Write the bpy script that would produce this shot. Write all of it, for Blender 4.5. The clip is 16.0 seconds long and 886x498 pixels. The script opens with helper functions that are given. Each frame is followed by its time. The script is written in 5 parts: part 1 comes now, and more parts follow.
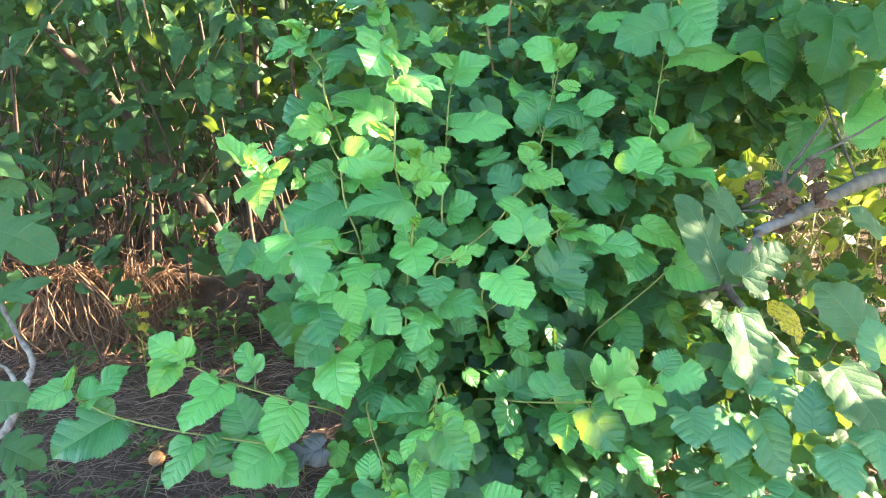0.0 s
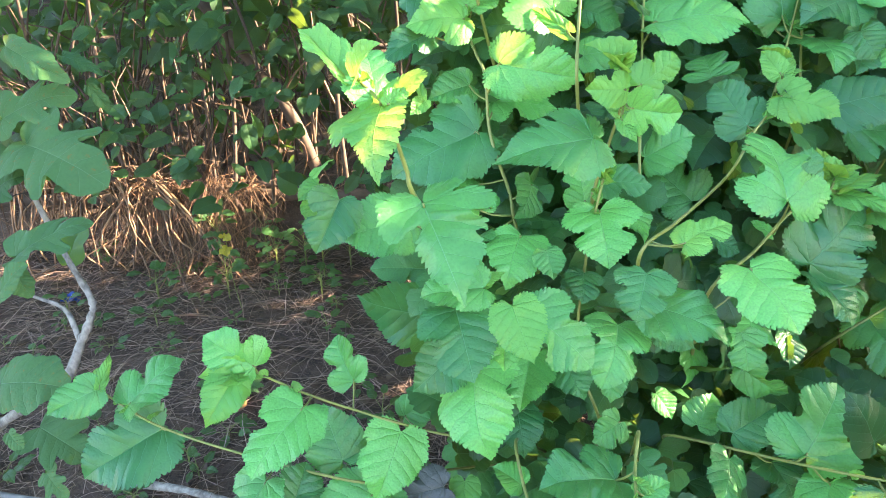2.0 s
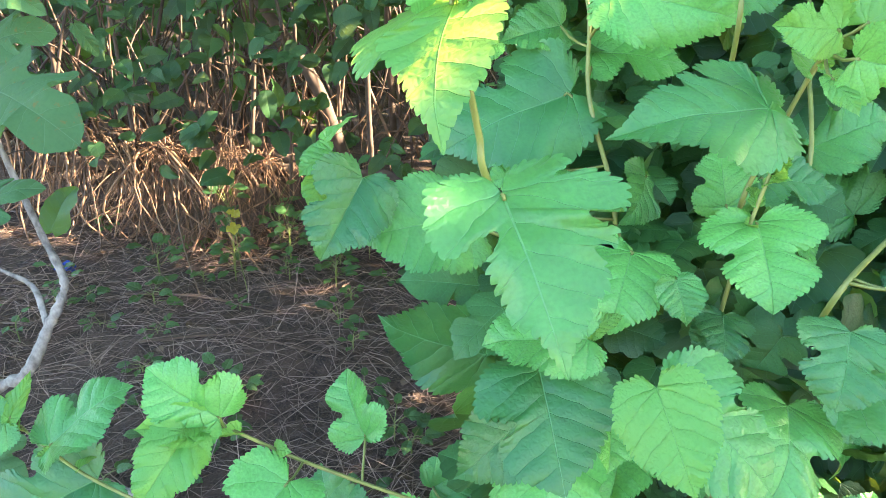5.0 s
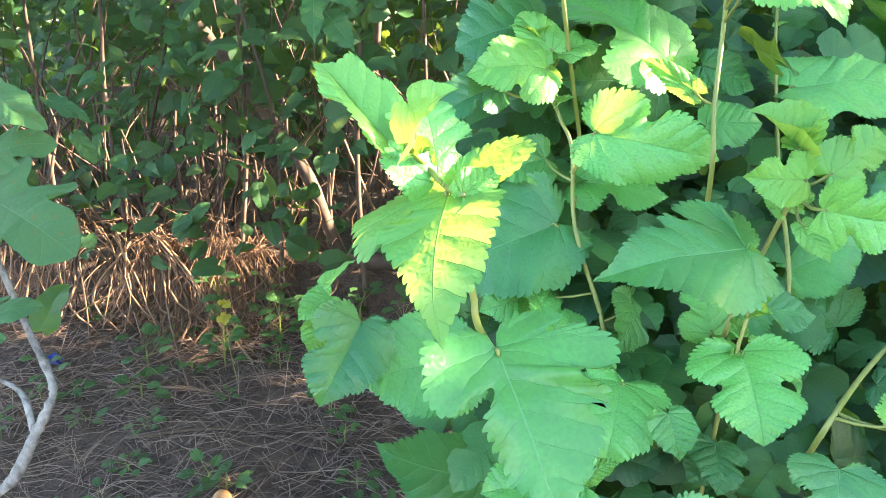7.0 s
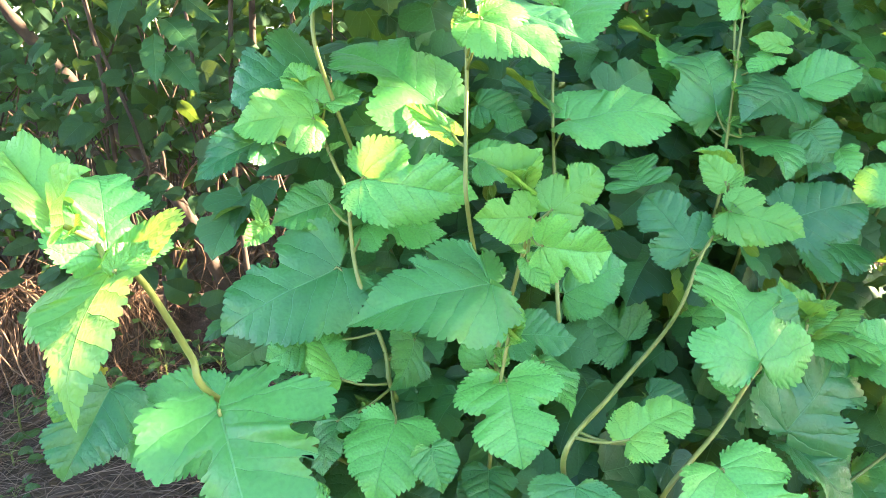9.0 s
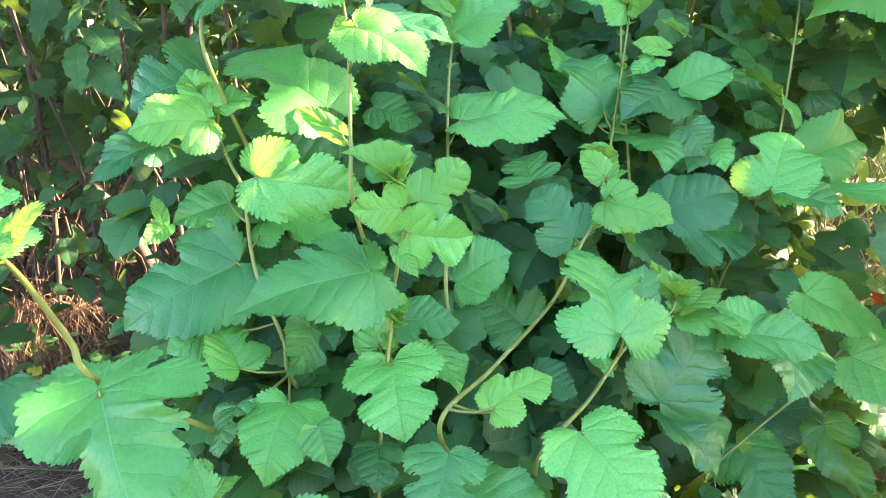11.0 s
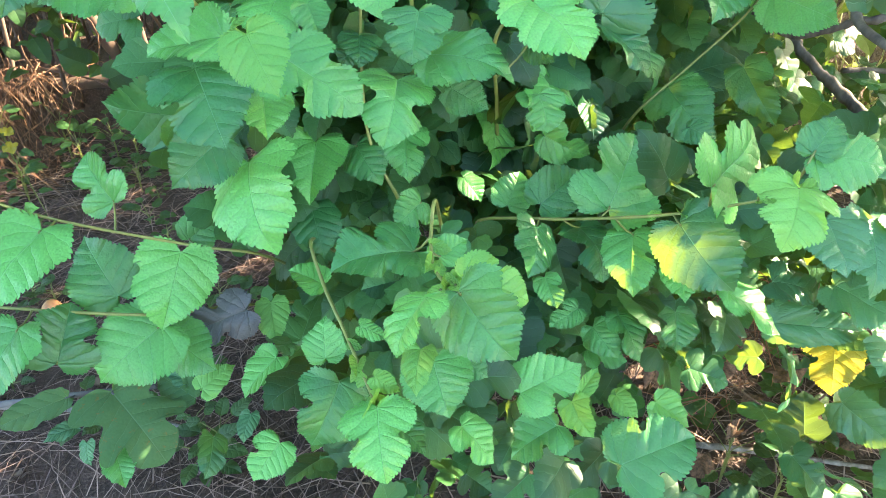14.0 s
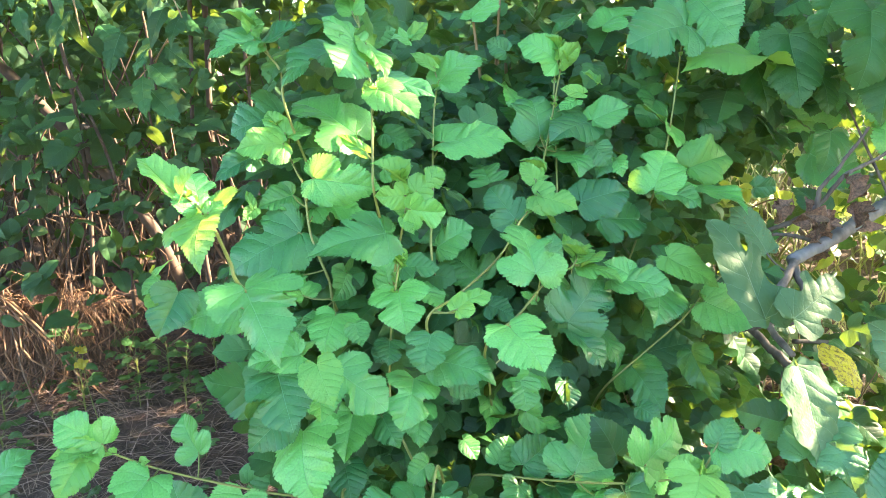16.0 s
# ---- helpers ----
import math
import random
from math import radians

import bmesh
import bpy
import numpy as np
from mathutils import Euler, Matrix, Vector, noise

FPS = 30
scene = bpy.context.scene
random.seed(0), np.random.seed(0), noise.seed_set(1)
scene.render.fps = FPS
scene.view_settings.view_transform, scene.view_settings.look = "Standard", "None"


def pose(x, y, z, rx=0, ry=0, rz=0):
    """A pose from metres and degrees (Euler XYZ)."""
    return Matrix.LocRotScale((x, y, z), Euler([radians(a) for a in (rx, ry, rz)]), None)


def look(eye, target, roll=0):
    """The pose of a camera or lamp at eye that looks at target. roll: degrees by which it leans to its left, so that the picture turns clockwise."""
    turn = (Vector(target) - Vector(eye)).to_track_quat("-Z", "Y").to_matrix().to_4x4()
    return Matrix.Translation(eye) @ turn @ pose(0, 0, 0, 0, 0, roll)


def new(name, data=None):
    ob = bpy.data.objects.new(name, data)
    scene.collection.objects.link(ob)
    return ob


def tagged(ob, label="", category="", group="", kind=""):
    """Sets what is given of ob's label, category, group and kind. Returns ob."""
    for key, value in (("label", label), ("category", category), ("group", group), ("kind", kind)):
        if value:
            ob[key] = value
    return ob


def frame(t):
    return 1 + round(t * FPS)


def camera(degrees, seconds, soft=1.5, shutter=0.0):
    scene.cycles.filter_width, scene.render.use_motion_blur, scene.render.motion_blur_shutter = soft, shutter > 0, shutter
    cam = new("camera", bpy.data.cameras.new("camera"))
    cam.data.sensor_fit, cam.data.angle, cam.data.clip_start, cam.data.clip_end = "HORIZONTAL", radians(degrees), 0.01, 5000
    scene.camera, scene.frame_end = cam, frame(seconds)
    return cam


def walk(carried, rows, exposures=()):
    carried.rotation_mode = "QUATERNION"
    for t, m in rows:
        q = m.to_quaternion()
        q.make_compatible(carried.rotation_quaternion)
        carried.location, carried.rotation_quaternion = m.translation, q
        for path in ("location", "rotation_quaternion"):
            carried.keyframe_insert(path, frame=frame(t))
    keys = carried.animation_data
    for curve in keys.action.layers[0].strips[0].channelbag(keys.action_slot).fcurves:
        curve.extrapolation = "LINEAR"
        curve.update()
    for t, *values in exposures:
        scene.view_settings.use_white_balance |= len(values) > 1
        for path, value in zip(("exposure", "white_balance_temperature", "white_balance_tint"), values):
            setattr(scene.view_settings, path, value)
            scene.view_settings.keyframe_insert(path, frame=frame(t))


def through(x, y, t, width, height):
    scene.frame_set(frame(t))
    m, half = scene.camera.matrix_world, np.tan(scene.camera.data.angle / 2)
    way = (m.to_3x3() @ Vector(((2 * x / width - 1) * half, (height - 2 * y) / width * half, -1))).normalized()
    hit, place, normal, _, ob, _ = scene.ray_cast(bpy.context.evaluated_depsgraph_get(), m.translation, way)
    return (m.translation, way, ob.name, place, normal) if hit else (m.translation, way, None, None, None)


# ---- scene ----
cam = camera(67.1, 16.0, soft=0.65)
EXPOSURE = 3.40
PATH = [
    (0, (0.002, 0.0, 1.462), (0.0, 1.917, 0.89), -0.3),
    (0.5, (-0.088, 0.137, 1.471), (-0.078, 2.048, 0.884), -0.9),
    (1, (-0.115, 0.254, 1.462), (-0.183, 2.133, 0.78), -1.5),
    (1.5, (-0.11, 0.366, 1.426), (-0.293, 2.188, 0.622), -0.6),
    (2, (-0.14, 0.434, 1.402), (-0.381, 2.238, 0.572), -0.5),
    (2.5, (-0.166, 0.482, 1.389), (-0.414, 2.28, 0.548), 0.5),
    (3, (-0.187, 0.519, 1.366), (-0.438, 2.308, 0.507), 1.3),
    (3.2, (-0.193, 0.541, 1.357), (-0.444, 2.322, 0.483), 1.5),
    (5.5, (-0.222, 0.686, 1.305), (-0.518, 2.473, 0.456), 3.0),
    (6, (-0.23, 0.687, 1.324), (-0.522, 2.497, 0.524), 3.2),
    (6.5, (-0.23, 0.683, 1.333), (-0.52, 2.507, 0.567), 2.8),
    (7, (-0.221, 0.679, 1.361), (-0.503, 2.544, 0.697), 2.0),
    (7.5, (-0.181, 0.679, 1.381), (-0.378, 2.576, 0.778), 1.6),
    (8, (-0.144, 0.682, 1.384), (-0.269, 2.59, 0.798), 1.0),
    (8.5, (-0.115, 0.686, 1.388), (-0.183, 2.597, 0.8), 0.2),
    (9, (-0.095, 0.685, 1.386), (-0.14, 2.594, 0.789), -0.0),
    (9.2, (-0.088, 0.682, 1.386), (-0.122, 2.591, 0.79), 0.0),
    (11.5, (-0.026, 0.598, 1.384), (0.118, 2.507, 0.805), -0.6),
    (12, (-0.041, 0.532, 1.358), (0.165, 2.405, 0.686), -0.7),
    (12.5, (-0.054, 0.502, 1.29), (0.138, 2.307, 0.452), -1.4),
    (13, (-0.045, 0.499, 1.246), (0.124, 2.233, 0.263), -2.2),
    (13.5, (-0.049, 0.492, 1.216), (0.099, 2.156, 0.116), -1.9),
    (14, (-0.055, 0.453, 1.236), (0.108, 2.119, 0.142), -1.3),
    (14.5, (-0.064, 0.387, 1.293), (0.138, 2.101, 0.282), -0.7),
    (15, (-0.072, 0.316, 1.352), (0.198, 2.109, 0.509), -0.0),
    (15.5, (-0.046, 0.285, 1.379), (0.187, 2.107, 0.589), 0.1),
    (16, (-0.041, 0.249, 1.444), (0.069, 2.169, 0.896), -0.2),
]
walk(cam, [(t, look(eye, target, roll)) for t, eye, target, roll in PATH],
     exposures=[(0.0, EXPOSURE - 0.10), (2.0, EXPOSURE + 0.03), (5.5, EXPOSURE + 0.07), (9.0, EXPOSURE + 0.07), (11.5, EXPOSURE + 0.03), (14.0, EXPOSURE), (16.0, EXPOSURE - 0.02)])

# ---- sky and sun ----
SUN = Vector((0.88, 0.16, 0.42)).normalized()
world = bpy.data.worlds.new("world")
scene.world = world
world.use_nodes = True
wn = world.node_tree
sky = wn.nodes.new("ShaderNodeTexSky")
sky.sky_type, sky.sun_disc = "NISHITA", False
sky.sun_elevation = math.asin(SUN.z)
sky.sun_rotation = math.atan2(SUN.x, SUN.y)
wn.nodes["Background"].inputs["Strength"].default_value = 0.15
wn.links.new(sky.outputs[0], wn.nodes["Background"].inputs["Color"])
sun = new("sun", bpy.data.lights.new("sun", "SUN"))
sun.data.energy, sun.data.angle, sun.data.color = 7.2, radians(0.6), (1.0, 0.80, 0.55)
sun.matrix_world = look(SUN * 20, (0, 0, 0))


# ---- materials ----
class Nodes:
    """Short ways to write node trees."""

    def __init__(self, name):
        self.mat = bpy.data.materials.new(name)
        self.mat.use_nodes = True
        self.tree = self.mat.node_tree
        self.bsdf = self.tree.nodes["Principled BSDF"]
        self.out = self.tree.nodes["Material Output"]

    def node(self, kind, **values):
        n = self.tree.nodes.new("ShaderNode" + kind)
        for key, value in values.items():
            if key == "op":
                n.operation = value
            elif key == "data":
                n.data_type = value
            elif key == "blend":
                n.blend_type = value
        return n

    def put(self, value, socket):
        if isinstance(value, bpy.types.NodeSocket):
            self.tree.links.new(value, socket)
        elif value is not None:
            socket.default_value = value

    def calc(self, op, a, b=None, c=None, clamp=False):
        n = self.node("Math", op=op)
        n.use_clamp = clamp
        for i, v in enumerate((a, b, c)):
            self.put(v, n.inputs[i])
        return n.outputs[0]

    def step(self, x, lo, hi, out_lo=0.0, out_hi=1.0):
        n = self.node("MapRange")
        n.interpolation_type = "SMOOTHSTEP"
        for i, v in enumerate((x, lo, hi, out_lo, out_hi)):
            self.put(v, n.inputs[i])
        return n.outputs[0]

    def mix(self, f, a, b, blend="MIX"):
        n = self.node("Mix", data="RGBA", blend=blend)
        self.put(f, n.inputs[0])
        for v, i in ((a, 6), (b, 7)):
            self.put((*v, 1.0) if isinstance(v, tuple) and len(v) == 3 else v, n.inputs[i])
        return n.outputs[2]

    def noise(self, scale, detail=3.0, rough=0.55, coords=None):
        n = self.node("TexNoise")
        n.inputs["Scale"].default_value, n.inputs["Detail"].default_value, n.inputs["Roughness"].default_value = scale, detail, rough
        if coords is not None:
            self.put(coords, n.inputs["Vector"])
        return n.outputs["Fac"]

    def coords(self, which="Object"):
        return self.node("TexCoord").outputs[which]

    def bump(self, height, strength, distance):
        n = self.node("Bump")
        n.inputs["Strength"].default_value, n.inputs["Distance"].default_value = strength, distance
        self.put(height, n.inputs["Height"])
        return n.outputs[0]


def leaf_material(name, dark, light, vein, spacing=0.17, gloss=0.38, through=0.4, glow=(0.30, 0.42, 0.03), spots=0.0, island=False, pucker=0.0012, bold=0.34, sheen=0.50, rib=1.0):
    """A living leaf: tone by leaf and blotch, a pale midrib, side veins sunk between arched panels, light through it."""
    m = Nodes(name)
    uv = m.node("UVMap")
    uv.uv_map = "UVMap"
    xyz = m.node("SeparateXYZ")
    m.put(uv.outputs[0], xyz.inputs[0])
    x, y = xyz.outputs[0], xyz.outputs[1]
    rand = m.node("NewGeometry").outputs["Random Per Island"] if island else m.node("ObjectInfo").outputs["Random"]
    where = m.coords("UV")
    a = m.calc("ABSOLUTE", x)
    s = m.calc("SUBTRACT", m.calc("SUBTRACT", y, m.calc("MULTIPLY", a, 0.55)), m.calc("MULTIPLY", m.calc("MULTIPLY", a, a), 0.35))
    s = m.calc("ADD", s, m.calc("MULTIPLY", m.calc("SUBTRACT", m.noise(6.0, 1.0, coords=where), 0.5), 0.07))
    upper = m.calc("GREATER_THAN", s, 0.0)
    apart = m.calc("ADD", spacing, m.calc("MULTIPLY", m.calc("GREATER_THAN", x, 0.0), 0.12 * spacing))
    r = m.calc("SQRT", m.calc("ADD", m.calc("MULTIPLY", x, x), m.calc("MULTIPLY", y, y)))
    pitch = m.calc("ADD", m.calc("MULTIPLY", upper, apart), m.calc("MULTIPLY", m.calc("SUBTRACT", 1.0, upper), m.calc("ADD", m.calc("MULTIPLY", r, 0.5), 0.01)))
    f = m.calc("ABSOLUTE", m.calc("SUBTRACT", m.calc("FRACT", m.calc("ADD", m.calc("DIVIDE", s, pitch), 0.5)), 0.5))
    d = m.calc("MULTIPLY", f, pitch)
    lateral = m.step(d, 0.001, 0.0050 * rib, 1.0, 0.0)
    midrib = m.step(m.calc("ADD", a, m.calc("MULTIPLY", y, 0.004)), 0.003 * rib, 0.0095 * rib, 1.0, 0.0)
    line = m.calc("MAXIMUM", m.calc("MULTIPLY", lateral, 0.55), midrib)
    blot = m.noise(2.6, 3.0, coords=m.coords() if island else where)
    fine = m.noise(34.0, 3.0, coords=where)
    tone = m.mix(m.step(m.calc("ADD", m.calc("MULTIPLY", rand, 0.75), m.calc("MULTIPLY", blot, 0.5)), 0.20, 1.0), dark, light)
    tone = m.mix(m.calc("MULTIPLY", m.step(fine, 0.35, 0.75), 0.36), tone, dark)
    if spots:
        hurt = m.calc("MULTIPLY", m.step(m.noise(11.0, 4.0, 0.7, coords=where), 0.58 if spots < 2 else 0.50, 0.68 if spots < 2 else 0.57), m.step(rand, 1.0 - spots, 1.0 - spots * 0.6))
        tone = m.mix(hurt, tone, (0.16, 0.10, 0.03))
    tone = m.mix(m.calc("MULTIPLY", line, bold), tone, vein)
    q = m.calc("MULTIPLY", f, 2.0)
    arch = m.calc("MULTIPLY", m.calc("MULTIPLY", q, m.calc("SUBTRACT", 2.0, q)), m.step(a, 0.0, 0.10, 0.25, 1.0))
    net = m.node("TexVoronoi")
    net.feature = "DISTANCE_TO_EDGE"
    net.inputs["Scale"].default_value = 22.0
    m.put(where, net.inputs["Vector"])
    cells = m.calc("MULTIPLY", m.step(net.outputs["Distance"], 0.0, 0.40), 0.15)
    height = m.calc("ADD", m.calc("ADD", m.calc("MULTIPLY", arch, 0.55), cells), m.calc("ADD", m.calc("ADD", m.calc("MULTIPLY", m.noise(4.5, 2.0, coords=where), 1.3), m.calc("MULTIPLY", m.noise(12.0, 1.0, coords=where), 0.55)), m.calc("MULTIPLY", line, -0.30)))
    normal = m.bump(height, 1.0, pucker)
    m.put(tone, m.bsdf.inputs["Base Color"])
    m.put(m.calc("ADD", gloss, m.calc("MULTIPLY", blot, 0.16)), m.bsdf.inputs["Roughness"])
    m.put(normal, m.bsdf.inputs["Normal"])
    m.bsdf.inputs["Specular IOR Level"].default_value = sheen
    tr = m.node("BsdfTranslucent")
    m.put(m.mix(m.calc("MULTIPLY", line, 0.4), m.mix(0.35, glow, tone), (0.35, 0.42, 0.10)), tr.inputs["Color"])
    m.put(normal, tr.inputs["Normal"])
    blend = m.node("MixShader")
    blend.inputs[0].default_value = through
    m.put(m.bsdf.outputs[0], blend.inputs[1])
    m.put(tr.outputs[0], blend.inputs[2])
    m.put(blend.outputs[0], m.out.inputs["Surface"])
    return m.mat


def bark_material(name, dark, light, scale=40.0, rough=0.75, stretch=6.0, relief=0.002, island=False):
    m = Nodes(name)
    mapping = m.node("Mapping")
    mapping.inputs["Scale"].default_value = (1.0, 1.0, 1.0 / stretch)
    m.put(m.coords(), mapping.inputs["Vector"])
    grain = m.noise(scale, 5.0, 0.6, coords=mapping.outputs[0])
    blot = m.noise(scale * 0.15, 3.0, coords=m.coords())
    f = m.calc("ADD", m.calc("MULTIPLY", grain, 0.6), m.calc("MULTIPLY", blot, 0.4))
    if island:
        f = m.calc("ADD", m.calc("MULTIPLY", f, 0.55), m.calc("MULTIPLY", m.node("NewGeometry").outputs["Random Per Island"], 0.45))
    m.put(m.mix(m.step(f, 0.25, 0.75), dark, light), m.bsdf.inputs["Base Color"])
    m.bsdf.inputs["Roughness"].default_value = rough
    m.put(m.bump(grain, 0.6, relief), m.bsdf.inputs["Normal"])
    return m.mat


MULBERRY = leaf_material("mulberry_leaf", (0.021, 0.120, 0.040), (0.118, 0.396, 0.087), (0.15, 0.40, 0.18), gloss=0.28, through=0.30)
MULBERRY_TIP = leaf_material("young_mulberry_leaf", (0.078, 0.278, 0.058), (0.150, 0.408, 0.086), (0.20, 0.46, 0.12), bold=0.24, through=0.42, glow=(0.45, 0.55, 0.05))
# Inner and side leaves: the shrub's inner shade is put into this darker colour.
MULBERRY_FILL = leaf_material("shaded_mulberry_foliage", (0.008, 0.044, 0.020), (0.048, 0.165, 0.046), (0.10, 0.30, 0.13), through=0.30, sheen=0.32, island=True, pucker=0.0005)
FIG = leaf_material("fig_leaf", (0.042, 0.100, 0.044), (0.090, 0.172, 0.080), (0.26, 0.36, 0.22), gloss=0.52, through=0.22, spots=0.5, sheen=0.18, pucker=0.0013, rib=1.0, bold=0.4, glow=(0.38, 0.46, 0.04))
# FIG again for the left shrub, darkened so the colour carries its shade.
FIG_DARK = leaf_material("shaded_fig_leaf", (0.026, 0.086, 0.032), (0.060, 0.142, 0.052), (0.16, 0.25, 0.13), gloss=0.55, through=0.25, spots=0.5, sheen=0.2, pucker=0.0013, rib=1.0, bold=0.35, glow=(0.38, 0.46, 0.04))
FIG_FILL = leaf_material("fig_foliage", (0.036, 0.12, 0.034), (0.095, 0.230, 0.06), (0.18, 0.30, 0.12), gloss=0.45, through=0.50, spots=0.2, pucker=0.0006, island=True, glow=(0.46, 0.62, 0.03))
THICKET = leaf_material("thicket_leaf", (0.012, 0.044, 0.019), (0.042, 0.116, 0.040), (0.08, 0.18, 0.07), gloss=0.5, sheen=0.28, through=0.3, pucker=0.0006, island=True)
WILLOW = leaf_material("narrow_leaf", (0.014, 0.050, 0.020), (0.032, 0.100, 0.034), (0.09, 0.19, 0.07), gloss=0.5, sheen=0.28, through=0.22, pucker=0.0006, island=True)
WILLOW_LEAF = leaf_material("peach_leaf", (0.018, 0.068, 0.026), (0.042, 0.135, 0.042), (0.12, 0.26, 0.10), gloss=0.5, sheen=0.28, through=0.35)
MULBERRY_OLD = leaf_material("old_mulberry_leaf", (0.028, 0.120, 0.054), (0.075, 0.225, 0.088), (0.15, 0.34, 0.18), gloss=0.34, through=0.26, sheen=0.5)
# Darker copy of MULBERRY: shade on the upper right leaves is in the colour.
MULBERRY_DIM = leaf_material("shaded_mulberry_leaf", (0.014, 0.078, 0.024), (0.048, 0.165, 0.044), (0.12, 0.30, 0.12), gloss=0.36, through=0.38, sheen=0.34)
# Field leaves: the glare of full sun is put into this pale colour.
SUNLIT = leaf_material("sunlit_field_leaf", (0.12, 0.21, 0.05), (0.36, 0.44, 0.13), (0.2, 0.3, 0.08), through=0.45, pucker=0.0006, island=True, glow=(0.5, 0.55, 0.05))
SPOTTED = leaf_material("yellow_spotted_leaf", (0.34, 0.28, 0.02), (0.62, 0.48, 0.03), (0.5, 0.48, 0.12), through=0.4, glow=(0.6, 0.5, 0.03), spots=3.0)
PURPLED = leaf_material("purplish_faded_leaf", (0.040, 0.046, 0.044), (0.092, 0.096, 0.100), (0.20, 0.22, 0.20), through=0.15, glow=(0.2, 0.2, 0.1))
STEM = bark_material("green_shoot_bark", (0.095, 0.125, 0.026), (0.225, 0.240, 0.062), 60, 0.5)
STEM_OLD = bark_material("brown_shoot_bark", (0.14, 0.085, 0.035), (0.26, 0.18, 0.07), 60, 0.6)
FIG_BARK = bark_material("grey_fig_bark", (0.045, 0.042, 0.042), (0.165, 0.160, 0.160), 30, 0.8, 2.0, 0.004)
DEAD_BARK = bark_material("dead_branch_bark", (0.045, 0.036, 0.032), (0.36, 0.325, 0.295), 70, 0.85, 1.6, 0.006)
CANE = bark_material("dry_cane", (0.045, 0.027, 0.019), (0.155, 0.090, 0.056), 25, 0.7, 8.0, 0.002, island=True)
STRAW = bark_material("dry_grass", (0.060, 0.033, 0.021), (0.255, 0.138, 0.076), 30, 0.7, 10.0, 0.001, island=True)


def soil_material():
    m = Nodes("leaf_litter_soil")
    where = m.coords()
    big, mid, fine = m.noise(2.2, 4.0, coords=where), m.noise(18.0, 5.0, 0.65, coords=where), m.noise(140.0, 4.0, 0.7, coords=where)
    tone = m.mix(m.step(mid, 0.3, 0.7), (0.034, 0.021, 0.016), (0.104, 0.064, 0.049))
    tone = m.mix(m.step(fine, 0.45, 0.75), tone, (0.178, 0.118, 0.088))
    tone = m.mix(m.calc("MULTIPLY", m.step(big, 0.5, 0.7), 0.5), tone, (0.112, 0.078, 0.061))
    m.put(tone, m.bsdf.inputs["Base Color"])
    m.bsdf.inputs["Roughness"].default_value = 0.95
    m.put(m.bump(m.calc("ADD", mid, m.calc("MULTIPLY", fine, 0.5)), 1.0, 0.02), m.bsdf.inputs["Normal"])
    return m.mat


SOIL = soil_material()

# ---- shapes ----
WORLD_OF = {}


def thing(name, at, label, category, group="", kind=""):
    ob = new(name)
    ob.empty_display_size = 0.1
    ob.matrix_basis = Matrix.Translation(at)
    WORLD_OF[ob] = ob.matrix_basis.copy()
    return tagged(ob, label, category, group, kind)


def part(name, mesh, material, parent=None, label="", at=None, kind=""):
    """Links a mesh as one object, given in world places, under a thing or a part."""
    if material is not None and not mesh.materials:
        mesh.materials.append(material)
    ob = new(name, mesh)
    ob.matrix_basis = at if at is not None else Matrix.Identity(4)
    WORLD_OF[ob] = ob.matrix_basis.copy()
    if parent is not None:
        ob.parent = parent
        ob.matrix_parent_inverse = WORLD_OF[parent].inverted()
    return tagged(ob, label, kind=kind)


def spline(points, n):
    """n places along a smooth line through the points."""
    p = np.array([points[0], *points, points[-1]], float)
    p[0], p[-1] = 2 * p[1] - p[2], 2 * p[-2] - p[-3]
    out = []
    for s in np.linspace(0, len(points) - 1 - 1e-6, n):
        i, f = int(s), s - int(s)
        a, b, c, d = p[i:i + 4]
        out.append(0.5 * (2 * b + (c - a) * f + (2 * a - 5 * b + 4 * c - d) * f * f + (3 * b - a - 3 * c + d) * f ** 3))
    return np.array(out)


class Tubes:
    """Gathers round tapered rods for one mesh."""

    def __init__(self):
        self.v, self.f, self.n = [], [], 0

    def add(self, line, r0, r1, sides=6, knobs=0.0, rng=random):
        line = np.asarray(line, float)
        way = np.gradient(line, axis=0)
        way /= np.linalg.norm(way, axis=1)[:, None] + 1e-9
        ref = np.array((0.31, 0.87, 0.38)) if abs(way[0][1]) < 0.8 else np.array((1.0, 0.1, 0.2))
        a = np.cross(way, ref)
        a /= np.linalg.norm(a, axis=1)[:, None] + 1e-9
        b = np.cross(way, a)
        n = len(line)
        for i in range(n):
            r = r0 + (r1 - r0) * i / max(1, n - 1)
            r *= 1 + knobs * rng.uniform(-1, 1)
            for k in range(sides):
                t = 2 * math.pi * k / sides
                self.v.append(line[i] + r * (math.cos(t) * a[i] + math.sin(t) * b[i]))
        for i in range(n - 1):
            for k in range(sides):
                p, q = self.n + i * sides + k, self.n + i * sides + (k + 1) % sides
                self.f.append((p, q, q + sides, p + sides))
        self.f.append(tuple(self.n + k for k in reversed(range(sides))))
        self.f.append(tuple(self.n + (n - 1) * sides + k for k in range(sides)))
        self.n += n * sides
        return self

    def mesh(self, name, smooth=True):
        me = bpy.data.meshes.new(name)
        me.from_pydata([tuple(v) for v in self.v], [], self.f)
        if smooth:
            me.polygons.foreach_set("use_smooth", [True] * len(me.polygons))
        return me


